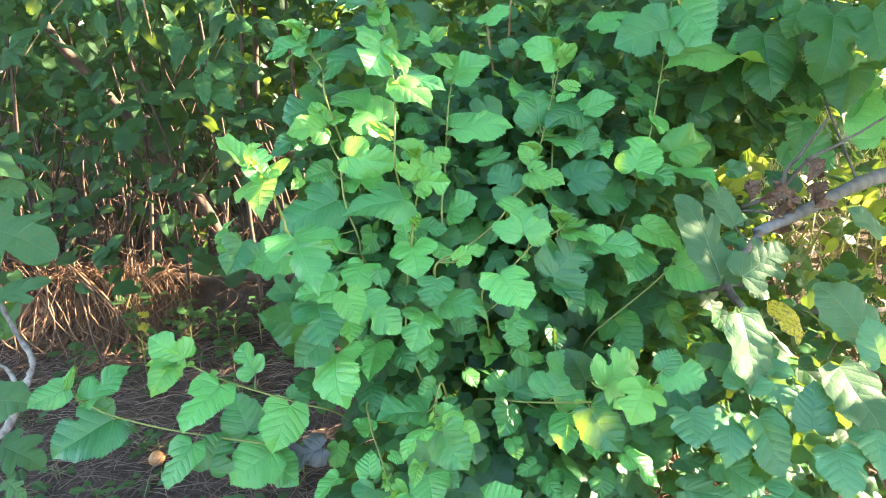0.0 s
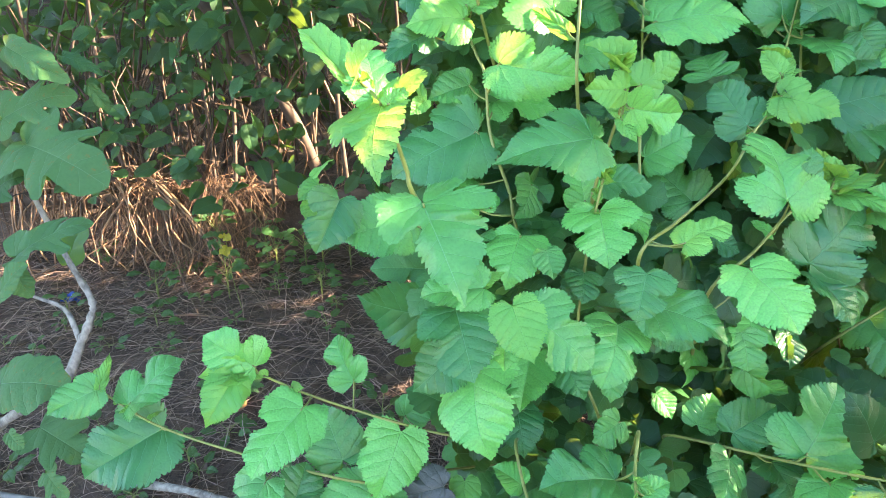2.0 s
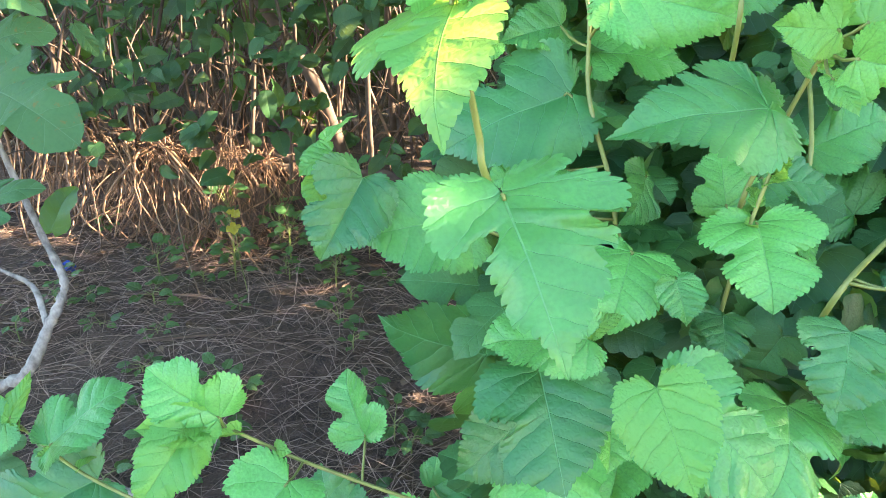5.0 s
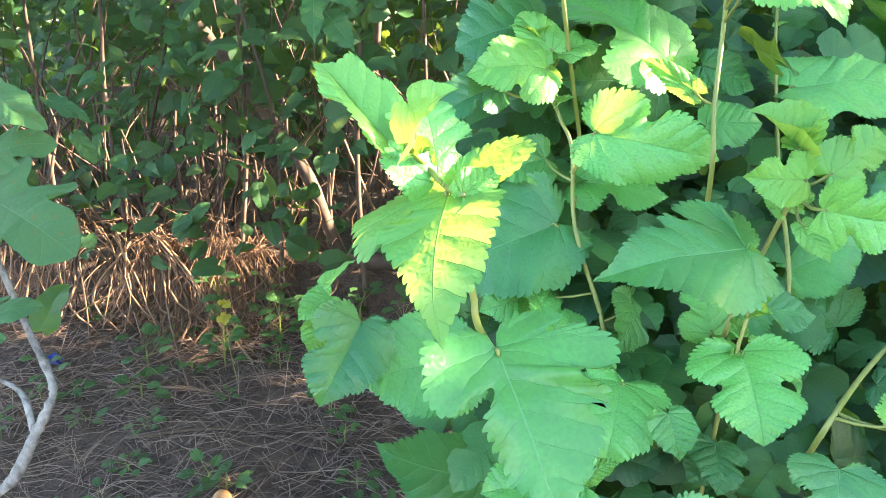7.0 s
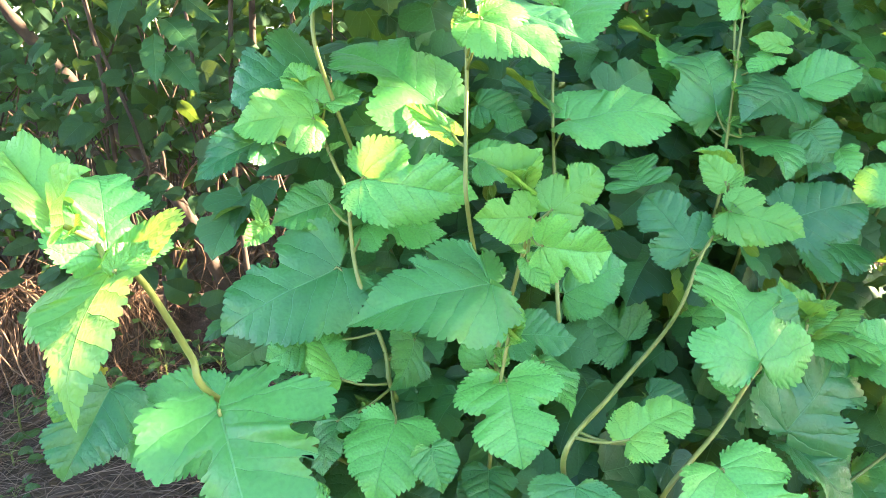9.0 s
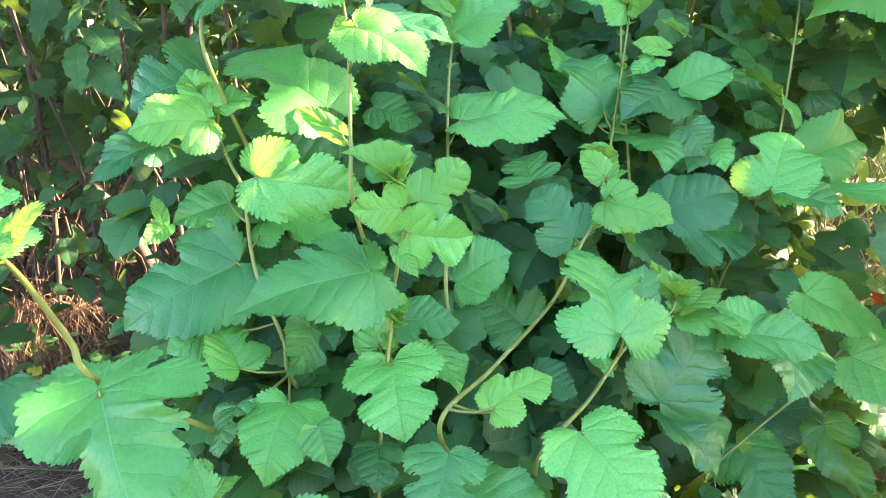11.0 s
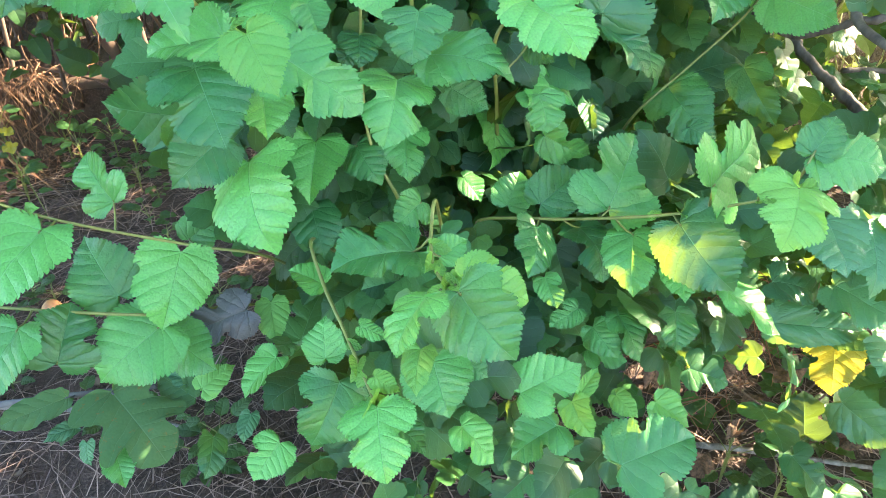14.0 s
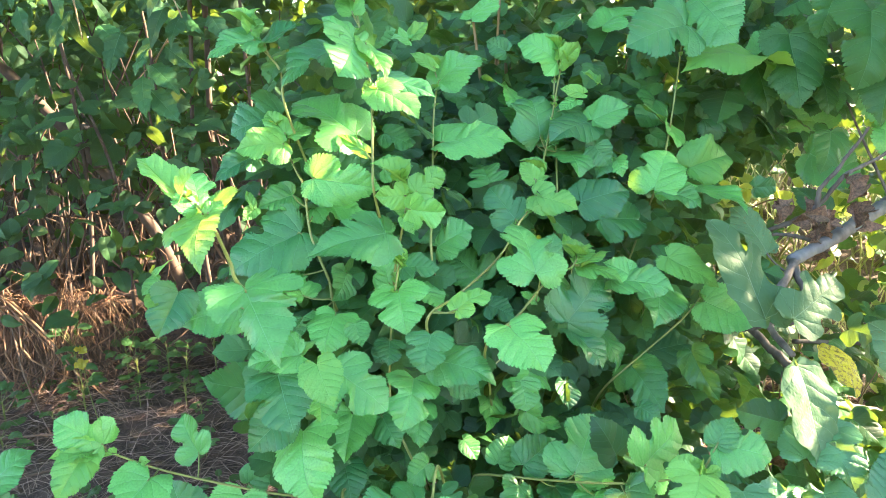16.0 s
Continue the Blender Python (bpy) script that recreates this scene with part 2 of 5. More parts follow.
# Half outlines of blades, from the stalk round to the tip, for a blade one long: (across, along).
HEART = [(0, 0), (.13, -.14), (.33, -.12), (.46, .06), (.49, .27), (.43, .50), (.30, .70), (.15, .84), (.06, .92), (.02, .97), (0, 1)]
SHOULDER = [(0, 0), (.15, -.14), (.36, -.11), (.50, .06), (.49, .20), (.42, .29), (.42, .35), (.47, .43), (.44, .57), (.31, .75), (.14, .90), (0, 1)]
LOBE = [(0, 0), (.15, -.13), (.36, -.09), (.50, .07), (.51, .22), (.45, .33), (.36, .36), (.27, .37), (.25, .41), (.29, .46), (.37, .51), (.40, .61), (.31, .78), (.13, .92), (0, 1)]
DEEP = [(0, 0), (.16, -.14), (.38, -.12), (.55, .02), (.57, .16), (.50, .26), (.38, .28), (.25, .28), (.22, .32), (.26, .37), (.38, .41), (.45, .50), (.40, .58), (.31, .60), (.27, .63), (.29, .71), (.19, .84), (.06, .94), (0, 1)]
HERO_A = [(0, 0), (.03, -.11), (.12, -.18), (.24, -.16), (.38, -.09), (.43, .06), (.42, .20), (.36, .25), (.20, .21), (.10, .19), (.10, .24), (.18, .33), (.20, .43), (.18, .55), (.14, .68), (.07, .82), (.03, .92), (0, 1)]
HERO_B = [(0, 0), (.05, -.11), (.18, -.18), (.32, -.13), (.38, -.06), (.30, -.025), (.29, .005), (.38, .02), (.48, .01), (.56, .10), (.59, .23), (.54, .32), (.44, .29), (.35, .27), (.35, .31), (.42, .39), (.40, .46), (.32, .44), (.35, .53), (.33, .60), (.26, .68), (.16, .78), (.07, .88), (.03, .94), (0, 1)]
CREST_A = [(0, 0), (.06, -.10), (.24, -.15), (.46, -.12), (.64, -.03), (.61, .14), (.52, .32), (.40, .28), (.22, .15), (.15, .14), (.17, .21), (.31, .30), (.28, .42), (.19, .58), (.13, .70), (.08, .82), (.04, .92), (0, 1)]
CREST_B = [(0, 0), (.04, -.14), (.14, -.26), (.30, -.29), (.47, -.18), (.53, -.08), (.40, .02), (.22, .00), (.18, .03), (.27, .09), (.36, .20), (.36, .41), (.30, .62), (.17, .79), (.06, .91), (0, 1)]
FIGHALF = [(0, 0), (.10, -.11), (.26, -.14), (.40, -.04), (.43, .09), (.36, .18), (.26, .23), (.245, .29), (.31, .37), (.42, .52), (.43, .62), (.36, .67), (.24, .60), (.205, .62), (.225, .74), (.20, .86), (.11, .96), (0, 1)]
FIGPLAIN = [(0, 0), (.12, -.08), (.27, .01), (.37, .20), (.36, .33), (.33, .40), (.38, .52), (.37, .66), (.28, .80), (.21, .85), (.12, .95), (0, 1)]
WIDELANCE = [(0, 0), (.09, .05), (.19, .22), (.22, .40), (.18, .62), (.08, .85), (0, 1)]
LANCE = [(0, 0), (.06, .04), (.13, .20), (.16, .40), (.13, .62), (.06, .84), (0, 1)]
OVAL = [(0, 0), (.14, .02), (.28, .20), (.31, .42), (.24, .68), (.10, .89), (0, 1)]


def blade(left, right, n=60, rows=4, teeth=15, tooth=0.028, fold=0.20, droop=0.22, wave=0.05, curl=0.30, wobble=0.010, pleat=0.006, seed=0):
    """The places, faces and flat places (across, along) of one leaf, one long along +y, face up."""
    rng = random.Random(seed)
    ph = [rng.uniform(0, 6.28) for _ in range(4)]
    lean = rng.uniform(-0.06, 0.06)
    verts, faces, uvs = [], [], []
    for side, half in ((-1, left), (1, right)):
        fine = spline([(x, y, 0.0) for x, y in half], 500)[:, :2]
        run = np.concatenate([[0], np.cumsum(np.linalg.norm(np.diff(fine, axis=0), axis=1))])
        points, saws = (n, teeth) if n < 30 else (round(17 * run[-1]) * (5 if teeth else 3), round(17 * run[-1]) if teeth else 0)
        want = np.linspace(0, run[-1], points + 1)
        rim = np.stack([np.interp(want, run, fine[:, 0]), np.interp(want, run, fine[:, 1])], 1)
        way = np.gradient(rim, axis=0)
        way /= np.linalg.norm(way, axis=1)[:, None] + 1e-9
        mids = np.maximum.accumulate(np.clip(rim[:, 1] - 0.45 * rim[:, 0], 0.0, 1.0))
        bend = np.concatenate([[0], way[:-1, 0] * way[1:, 1] - way[:-1, 1] * way[1:, 0]])
        inlet = np.array([bend[max(0, i - 3):i + 4].min() < -0.05 for i in range(points + 1)])
        size = [rng.uniform(0.45, 1.35) for _ in range(saws + 2)]
        start = len(verts)
        for i in range(points + 1):
            u = i / points
            x, y = rim[i]
            saw = (u * saws) % 1.0
            k = tooth * float(np.interp(saw, (0, 0.2, 0.4, 0.6, 0.8, 1), (-0.75, -0.05, 0.32, 0.58, 0.60, -0.75))) * min(1, 6 * u, 5 * (1 - u) + 0.1) * size[int(u * saws)] if saws else 0.0
            k += wobble * (math.sin(u * 31 + ph[1]) + 0.8 * math.sin(u * 53 + ph[3] * side)) * min(1, 6 * u, 6 * (1 - u))
            k *= 0.0 if inlet[i] and 0.1 < u else 1.0
            my = mids[i]
            ahead = 0.5 * max(0.0, k) if saw > 0.4 else 0.0
            for j in range(rows + 1):
                v = 1 - (1 - j / rows) ** (1.35 if rows > 2 else 1.0)
                e, g = (k, ahead) if j == rows else (0.0, 0.0)
                px, py = max(0.0, x + e * way[i][1] + g * way[i][0]) * v, my + (y - e * way[i][0] + g * way[i][1] - my) * v
                z = (fold + lean * side) * px + droop * (py - py * abs(py)) + 0.055 * py - curl * px * px - 0.25 * max(0.0, py - 0.78)
                z += wave * v * v * (math.sin(u * 8 + ph[side + 1]) + 0.5 * math.sin(u * 19 + ph[0])) * min(1.0, 5 * (1 - u))
                z += 0.035 * math.sin(5 * px + ph[2]) * math.sin(4 * py + ph[3]) + 0.012 * math.sin(14 * px + ph[1]) * math.sin(11 * py + ph[0])
                rank = py - 0.55 * px - 0.35 * px * px
                if rank > 0 and rows > 2:
                    z += pleat * abs(math.sin(math.pi * rank / (0.17 if side < 0 else 0.19))) * min(1.0, 5 * px)
                verts.append((side * px, py, z))
                uvs.append((side * px, py))
        w = rows + 1
        for i in range(points):
            for j in range(rows):
                a = start + i * w + j
                q = (a, a + 1, a + 1 + w, a + w)
                faces.append(q if side == 1 else q[::-1])
    return np.array(verts), faces, np.array(uvs)


def leaf_mesh(name, shape, material):
    verts, faces, uvs = shape
    me = bpy.data.meshes.new(name)
    me.from_pydata([tuple(v) for v in verts], [], faces)
    layer = me.uv_layers.new(name="UVMap")
    idx = np.zeros(len(me.loops), int)
    me.loops.foreach_get("vertex_index", idx)
    layer.data.foreach_set("uv", uvs[idx].ravel())
    me.polygons.foreach_set("use_smooth", [True] * len(me.polygons))
    me.materials.append(material)
    return me


def leaf_pose(base, tip, normal, width=1.0):
    """Lays a leaf with its stalk end at base and its tip at tip, its face towards normal."""
    base, y = Vector(base), Vector(tip) - Vector(base)
    length = y.length
    y.normalize()
    x = y.cross(Vector(normal)).normalized()
    z = x.cross(y)
    m = Matrix((x * length * width, y * length, z * length)).transposed().to_4x4()
    m.translation = base
    return m


class Foliage:
    """Gathers many leaves of a few shapes into one mesh."""

    def __init__(self, shapes):
        self.shapes, self.v, self.f, self.uv, self.n = shapes, [], [], [], 0

    def add(self, m, which=0):
        verts, faces, uvs = self.shapes[which % len(self.shapes)]
        a = np.array(m)
        self.v.append(verts @ a[:3, :3].T + a[:3, 3])
        self.f.append(np.array(faces) + self.n)
        self.uv.append(uvs)
        self.n += len(verts)

    def mesh(self, name):
        me = bpy.data.meshes.new(name)
        v, f, uv = np.concatenate(self.v), np.concatenate(self.f), np.concatenate(self.uv)
        me.vertices.add(len(v))
        me.vertices.foreach_set("co", v.ravel())
        me.loops.add(f.size)
        me.loops.foreach_set("vertex_index", f.ravel())
        me.polygons.add(len(f))
        me.polygons.foreach_set("loop_start", np.arange(len(f)) * 4)
        me.polygons.foreach_set("loop_total", np.full(len(f), 4))
        me.update(calc_edges=True)
        me.uv_layers.new(name="UVMap").data.foreach_set("uv", uv[f.ravel()].ravel())
        me.polygons.foreach_set("use_smooth", [True] * len(f))
        return me


def strew(rng, normal, spread):
    """A direction near normal."""
    d = Vector((rng.gauss(0, spread), rng.gauss(0, spread), rng.gauss(0, spread)))
    return (Vector(normal).normalized() + d).normalized()


def hung(rng, at, normal, size, droop=0.5):
    """A leaf's pose at a place, its face near normal, its tip hanging outward and down."""
    n = Vector(normal).normalized()
    down = Vector((rng.gauss(0, 0.5), rng.gauss(0, 0.5), -droop + rng.gauss(0, 0.35)))
    down = (down - n * down.dot(n)).normalized()
    return leaf_pose(at, Vector(at) + down * size, n, rng.uniform(0.85, 1.1))


LOW = dict(n=29, rows=2, teeth=14, tooth=0.042, fold=0.14)
FIGLOW = dict(n=20, rows=1, teeth=0, tooth=0.0)
MULB_LOW = [blade(SHOULDER, HEART, seed=1, **LOW), blade(LOBE, SHOULDER, seed=2, **LOW), blade(DEEP, LOBE, seed=3, **LOW), blade(LOBE, LOBE, seed=4, **LOW)]
FIG_LOW = [blade(FIGHALF, FIGHALF, seed=5, **FIGLOW), blade(FIGPLAIN, FIGPLAIN, seed=6, **FIGLOW)]
OVAL_LOW = [blade(OVAL, OVAL, n=7, rows=1, teeth=0, tooth=0, seed=s) for s in (7, 8)] + [blade(HEART, HEART, n=8, rows=1, teeth=0, tooth=0, seed=9)]
LANCE_LOW = [blade(LANCE, LANCE, n=8, rows=1, teeth=0, tooth=0, droop=d, seed=s) for s, d in ((10, 0.2), (11, 0.5))]

# ---- ground ----
def height(x, y):
    """The ground: nearly level in front, a low bank behind."""
    h = 0.030 * noise.noise((x * 1.3, y * 1.3, 0.0)) + 0.012 * noise.noise((x * 6, y * 6, 3.0))
    step = min(1.0, max(0.0, (y - 3.30 - 0.05 * math.sin(x * 3)) / 0.14))
    return h + 0.24 * step * step * (3 - 2 * step) + 0.10 * max(0.0, min(y, 9) - 3.5)


def ground():
    fine = np.linspace(0, 1, 141)
    xs = np.concatenate([[-400, -90, -30, -12, -7], -4.5 + 8.0 * fine, [5, 7, 12, 30, 90, 400]])
    ys = np.concatenate([[-400, -90, -30, -10, -4], -1.0 + 6.5 * fine, [6.5, 9, 14, 30, 90, 400]])
    verts = [(x, y, height(x, y)) for y in ys for x in xs]
    w = len(xs)
    faces = [(j * w + i, j * w + i + 1, (j + 1) * w + i + 1, (j + 1) * w + i) for j in range(len(ys) - 1) for i in range(w - 1)]
    me = bpy.data.meshes.new("ground")
    me.from_pydata(verts, [], faces)
    me.polygons.foreach_set("use_smooth", [True] * len(faces))
    tagged(part("ground", me, SOIL), "dark brown soil strewn with dry litter", "ground", kind="structure")


ground()

# ---- the mulberry shrub ----
HALVES = {"H": HEART, "L": LOBE, "D": DEEP, "A": HERO_A, "B": HERO_B, "C": CREST_A, "E": CREST_B, "F": FIGHALF, "P": FIGPLAIN, "W": WIDELANCE}
BLADES = {}
SPECIAL = {"d": FIG_DARK, "y": MULBERRY_TIP, "o": MULBERRY_OLD, "k": MULBERRY_DIM, "s": SPOTTED, "p": PURPLED}


def leaf_of(kind, turn):
    """The shared mesh of a kind of leaf: two halves, young or grown."""
    key = (kind, turn)
    if key not in BLADES:
        fig = kind[0] in "FPW"
        mat = SPECIAL.get(kind[2:]) or (WILLOW_LEAF if kind[0] == "W" else FIG if fig else MULBERRY)
        seed = 17 * turn + sum(ord(c) for c in kind)
        if fig:
            more = dict(teeth=0, tooth=0.0, fold=0.18, wave=0.045, droop=0.25, curl=0.35, wobble=0.012, pleat=0.008)
        else:
            more = dict(fold=(0.34, 0.12, 0.22, 0.05, 0.28, 0.16)[turn], droop=(0.15, 0.34, 0.22, 0.28, 0.42, 0.12)[turn], curl=(0.35, 0.20, 0.45, 0.10, 0.60, 0.30)[turn], wave=(0.065, 0.09, 0.05)[turn % 3])
        half = [(SHOULDER if turn < 3 else LOBE) if k == "H" and turn % 3 == 1 + i and not kind.endswith("y") else HALVES[k] for i, k in enumerate(kind[:2])]
        BLADES[key] = leaf_mesh("leaf", blade(half[0], half[1], seed=seed, **more), mat)
    return BLADES[key]


FACE = Vector((0.0, -0.70, 0.71))
shrub = thing("mulberry_shrub", (0.25, 1.75, 0), "bushy mulberry shrub with bright green toothed leaves, some lobed", "shrub")
pick = random.Random(8)
grown = []


def lay_leaves(rows, line, holder, stalks, r, fill=True, front=FACE):
    for bx, by, bz, tx, ty, tz, kind, width in rows:
        base, tip = Vector((bx, by, bz)), Vector((tx, ty, tz))
        y = (tip - base).normalized()
        face = Matrix.Rotation(radians(25.0 if kind[0] == "E" else pick.gauss(0, 24) * (0.0 if kind[0] == "B" else 0.4 if kind[0] in "FPW" else 1.0)), 3, y) @ front
        part("leaf", leaf_of(kind, pick.randrange(6)), None, holder, at=leaf_pose(base, tip, face, width))
        size = (tip - base).length
        if line is not None:
            gap = np.linalg.norm(line - np.array(base) + np.array((0, 0, 0.35 * size)), axis=1)
            at = Vector(line[int(gap.argmin())])
            if (at - base).length < 0.06:
                mid = at.lerp(base, 0.55) + Vector((0, 0, -0.08 * (at - base).length))
                stalks.add(spline([at, mid, base, base + 0.04 * size * y], 6), r * 0.48, r * 0.38, 5)
        if fill:
            grown.append((base, tip, size))


BUD_LEAVES = [leaf_mesh("young_leaf", blade(HEART if k else LOBE, LOBE if k == 2 else HEART, n=24, rows=2, teeth=7, tooth=0.05, fold=f, droop=d, seed=60 + k), MULBERRY_TIP) for k, (f, d) in enumerate(((0.5, 0.3), (0.9, 0.1), (0.35, 0.5)))]


def buds(line, holder, full=True):
    """The small folded young leaves at a shoot's tip and in its upper leaf axils."""
    n = len(line)
    for k in range(9):
        if k < 5 and k != 3 and not full:
            continue
        i = n - 1 if k < 5 else n - 4 - 5 * (k - 5)
        at, axis = Vector(line[i]), (Vector(line[i]) - Vector(line[i - 3])).normalized()
        a = 2.4 * k + pick.uniform(-0.4, 0.4)
        out = (axis * (0.9 - 0.1 * k if k < 5 else 0.35) + Vector((math.cos(a), math.sin(a) - 0.2, 0.0)) * 0.7).normalized()
        size = (0.016 + 0.006 * k if k < 5 else 0.018) * pick.uniform(0.75, 1.25)
        part("young_leaf", BUD_LEAVES[k % 3], None, holder, at=leaf_pose(at, at + out * size, (FACE + axis * 0.6 + Vector((pick.gauss(0, .3), 0, 0))).normalized(), 0.75))


def shoot(stem, rows, thick=0.0029, root=True, fill=True):
    """One shoot of the shrub: its stem from the lowest seen place to the tip, and its leaves (stalk end, tip, kind, width)."""
    low = Vector(stem[0])
    start = []
    if root:
        foot = Vector((0.25 + 0.25 * (low.x - 0.2) + pick.gauss(0, 0.05), 1.85 + pick.gauss(0, 0.08), 0.0))
        start = [foot.lerp(low, f) + Vector((0, 0.05 * math.sin(3.1 * f), 0)) for f in (0.0, 0.3, 0.55, 0.75, 0.9)]
    line = spline([*start, *stem], 10 * (len(stem) + len(start)))
    tube = Tubes().add(line, thick, thick * 0.5, 8)
    holder = part("shoot", bpy.data.meshes.new("shoot"), STEM, shrub)
    lay_leaves(rows, line, holder, tube, thick, fill)
    buds(line, holder, thick < 0.0031)
    old = holder.data
    holder.data = tube.mesh("shoot")
    holder.data.materials.append(STEM)
    bpy.data.meshes.remove(old)
    return holder


shoot([(-0.250, 1.065, 1.165), (-0.258, 1.053, 1.200), (-0.264, 1.041, 1.231), (-0.270, 1.028, 1.260), (-0.278, 1.014, 1.282), (-0.289, 0.996, 1.300)], [
    (-0.300, 1.016, 1.295, -0.356, 1.050, 1.332, "HHy", 0.55),
    (-0.274, 1.006, 1.281, -0.296, 1.047, 1.315, "LD", 0.95),
    (-0.258, 0.981, 1.281, -0.241, 0.995, 1.292, "HHy", 0.80),
    (-0.268, 0.995, 1.279, -0.257, 0.931, 1.225, "ECy", 1.08),
    (-0.265, 0.995, 1.276, -0.255, 0.986, 1.260, "HHy", 0.80),
    (-0.241, 1.043, 1.170, -0.192, 0.979, 1.091, "BA", 1.0),
    (-0.272, 1.122, 1.119, -0.343, 1.094, 1.100, "HH", 1.15),
    (-0.256, 1.197, 0.949, -0.361, 1.210, 0.973, "HH", 0.95),
    (-0.345, 1.108, 1.146, -0.363, 1.066, 1.098, "HL", 0.95),
    (-0.375, 1.119, 1.170, -0.356, 1.136, 1.183, "HHy", 0.80),
    (-0.372, 1.120, 1.159, -0.393, 1.108, 1.142, "HHy", 1.00),
    (-0.380, 1.113, 1.138, -0.379, 1.094, 1.121, "HHy", 0.90),
    (-0.207, 1.033, 1.057, -0.183, 0.983, 1.004, "HH", 1.12),
    (-0.180, 1.041, 1.081, -0.245, 1.036, 1.068, "HL", 0.90),
    (-0.148, 0.972, 1.100, -0.126, 0.937, 1.062, "HHy", 0.95),
    (-0.131, 1.022, 1.066, -0.068, 0.993, 1.024, "LH", 1.00),
    (-0.158, 1.054, 1.030, -0.155, 1.021, 0.993, "HH", 1.10),
    (-0.214, 1.091, 0.968, -0.260, 1.054, 0.934, "HH", 1.00),
    (-0.188, 1.060, 1.079, -0.223, 1.064, 1.086, "HHy", 0.70),
    (-0.178, 1.048, 1.083, -0.158, 1.055, 1.093, "HHy", 0.70),
    (-0.184, 1.058, 1.081, -0.190, 1.073, 1.097, "LLy", 0.80),
], thick=0.0032)
shoot([(-0.153, 1.229, 1.077), (-0.162, 1.244, 1.113), (-0.183, 1.261, 1.162), (-0.193, 1.277, 1.196), (-0.199, 1.293, 1.250), (-0.212, 1.306, 1.275), (-0.225, 1.317, 1.305), (-0.230, 1.327, 1.331)], [
    (-0.217, 1.302, 1.330, -0.179, 1.315, 1.338, "HHy", 0.85),
    (-0.224, 1.303, 1.333, -0.260, 1.346, 1.362, "HHy", 0.60),
    (-0.226, 1.296, 1.318, -0.297, 1.278, 1.311, "LHy", 0.85),
    (-0.273, 1.290, 1.301, -0.323, 1.247, 1.268, "HH", 0.62),
    (-0.279, 1.288, 1.222, -0.293, 1.307, 1.245, "HHy", 0.50),
    (-0.277, 1.290, 1.218, -0.293, 1.269, 1.203, "HHy", 0.80),
    (-0.207, 1.278, 1.182, -0.316, 1.255, 1.121, "HL", 0.90),
    (-0.238, 1.358, 1.358, -0.316, 1.341, 1.327, "LL", 1.15),
    (-0.118, 1.335, 1.327, -0.222, 1.378, 1.375, "LL", 1.00),
    (-0.114, 1.400, 1.304, -0.217, 1.366, 1.300, "HH", 0.90),
    (-0.182, 1.275, 1.268, -0.077, 1.267, 1.251, "LH", 0.72),
    (-0.188, 1.325, 1.212, -0.106, 1.306, 1.207, "HH", 0.80),
    (-0.222, 1.321, 1.233, -0.274, 1.296, 1.217, "HH", 0.90),
    (-0.070, 1.177, 1.201, -0.180, 1.147, 1.180, "HB", 0.80),
    (-0.197, 1.213, 1.099, -0.231, 1.248, 1.130, "HL", 1.10),
    (-0.196, 1.184, 1.076, -0.202, 1.142, 1.050, "LH", 1.15),
    (-0.145, 1.167, 1.087, -0.159, 1.111, 1.043, "HH", 1.00),
    (-0.134, 1.243, 1.125, -0.154, 1.207, 1.092, "HH", 1.00),
    (-0.223, 1.249, 1.122, -0.269, 1.229, 1.108, "HL", 1.00),
])
shoot([(-0.060, 1.222, 1.108), (-0.058, 1.215, 1.139), (-0.050, 1.206, 1.184), (-0.042, 1.197, 1.227), (-0.039, 1.188, 1.248), (-0.047, 1.179, 1.281)], [
    (-0.041, 1.169, 1.260, -0.084, 1.167, 1.260, "HLy", 0.90),
    (-0.026, 1.170, 1.265, 0.014, 1.199, 1.292, "LLy", 0.75),
    (-0.036, 1.143, 1.246, 0.015, 1.141, 1.243, "LL", 1.05),
    (-0.038, 1.201, 1.230, -0.059, 1.230, 1.249, "HH", 1.10),
    (-0.044, 1.150, 1.232, -0.029, 1.130, 1.213, "HHy", 0.60),
    (-0.054, 1.189, 1.114, -0.043, 1.133, 1.066, "LL", 1.15),
    (-0.068, 1.228, 1.110, -0.075, 1.261, 1.150, "HH", 1.00),
    (-0.047, 1.231, 1.136, 0.010, 1.225, 1.135, "HH", 0.90),
    (-0.015, 1.253, 1.099, 0.007, 1.218, 1.059, "HH", 1.00),
    (-0.068, 1.162, 1.044, -0.071, 1.129, 1.019, "LH", 1.10),
    (0.010, 1.301, 1.148, 0.071, 1.309, 1.175, "HH", 1.10),
])
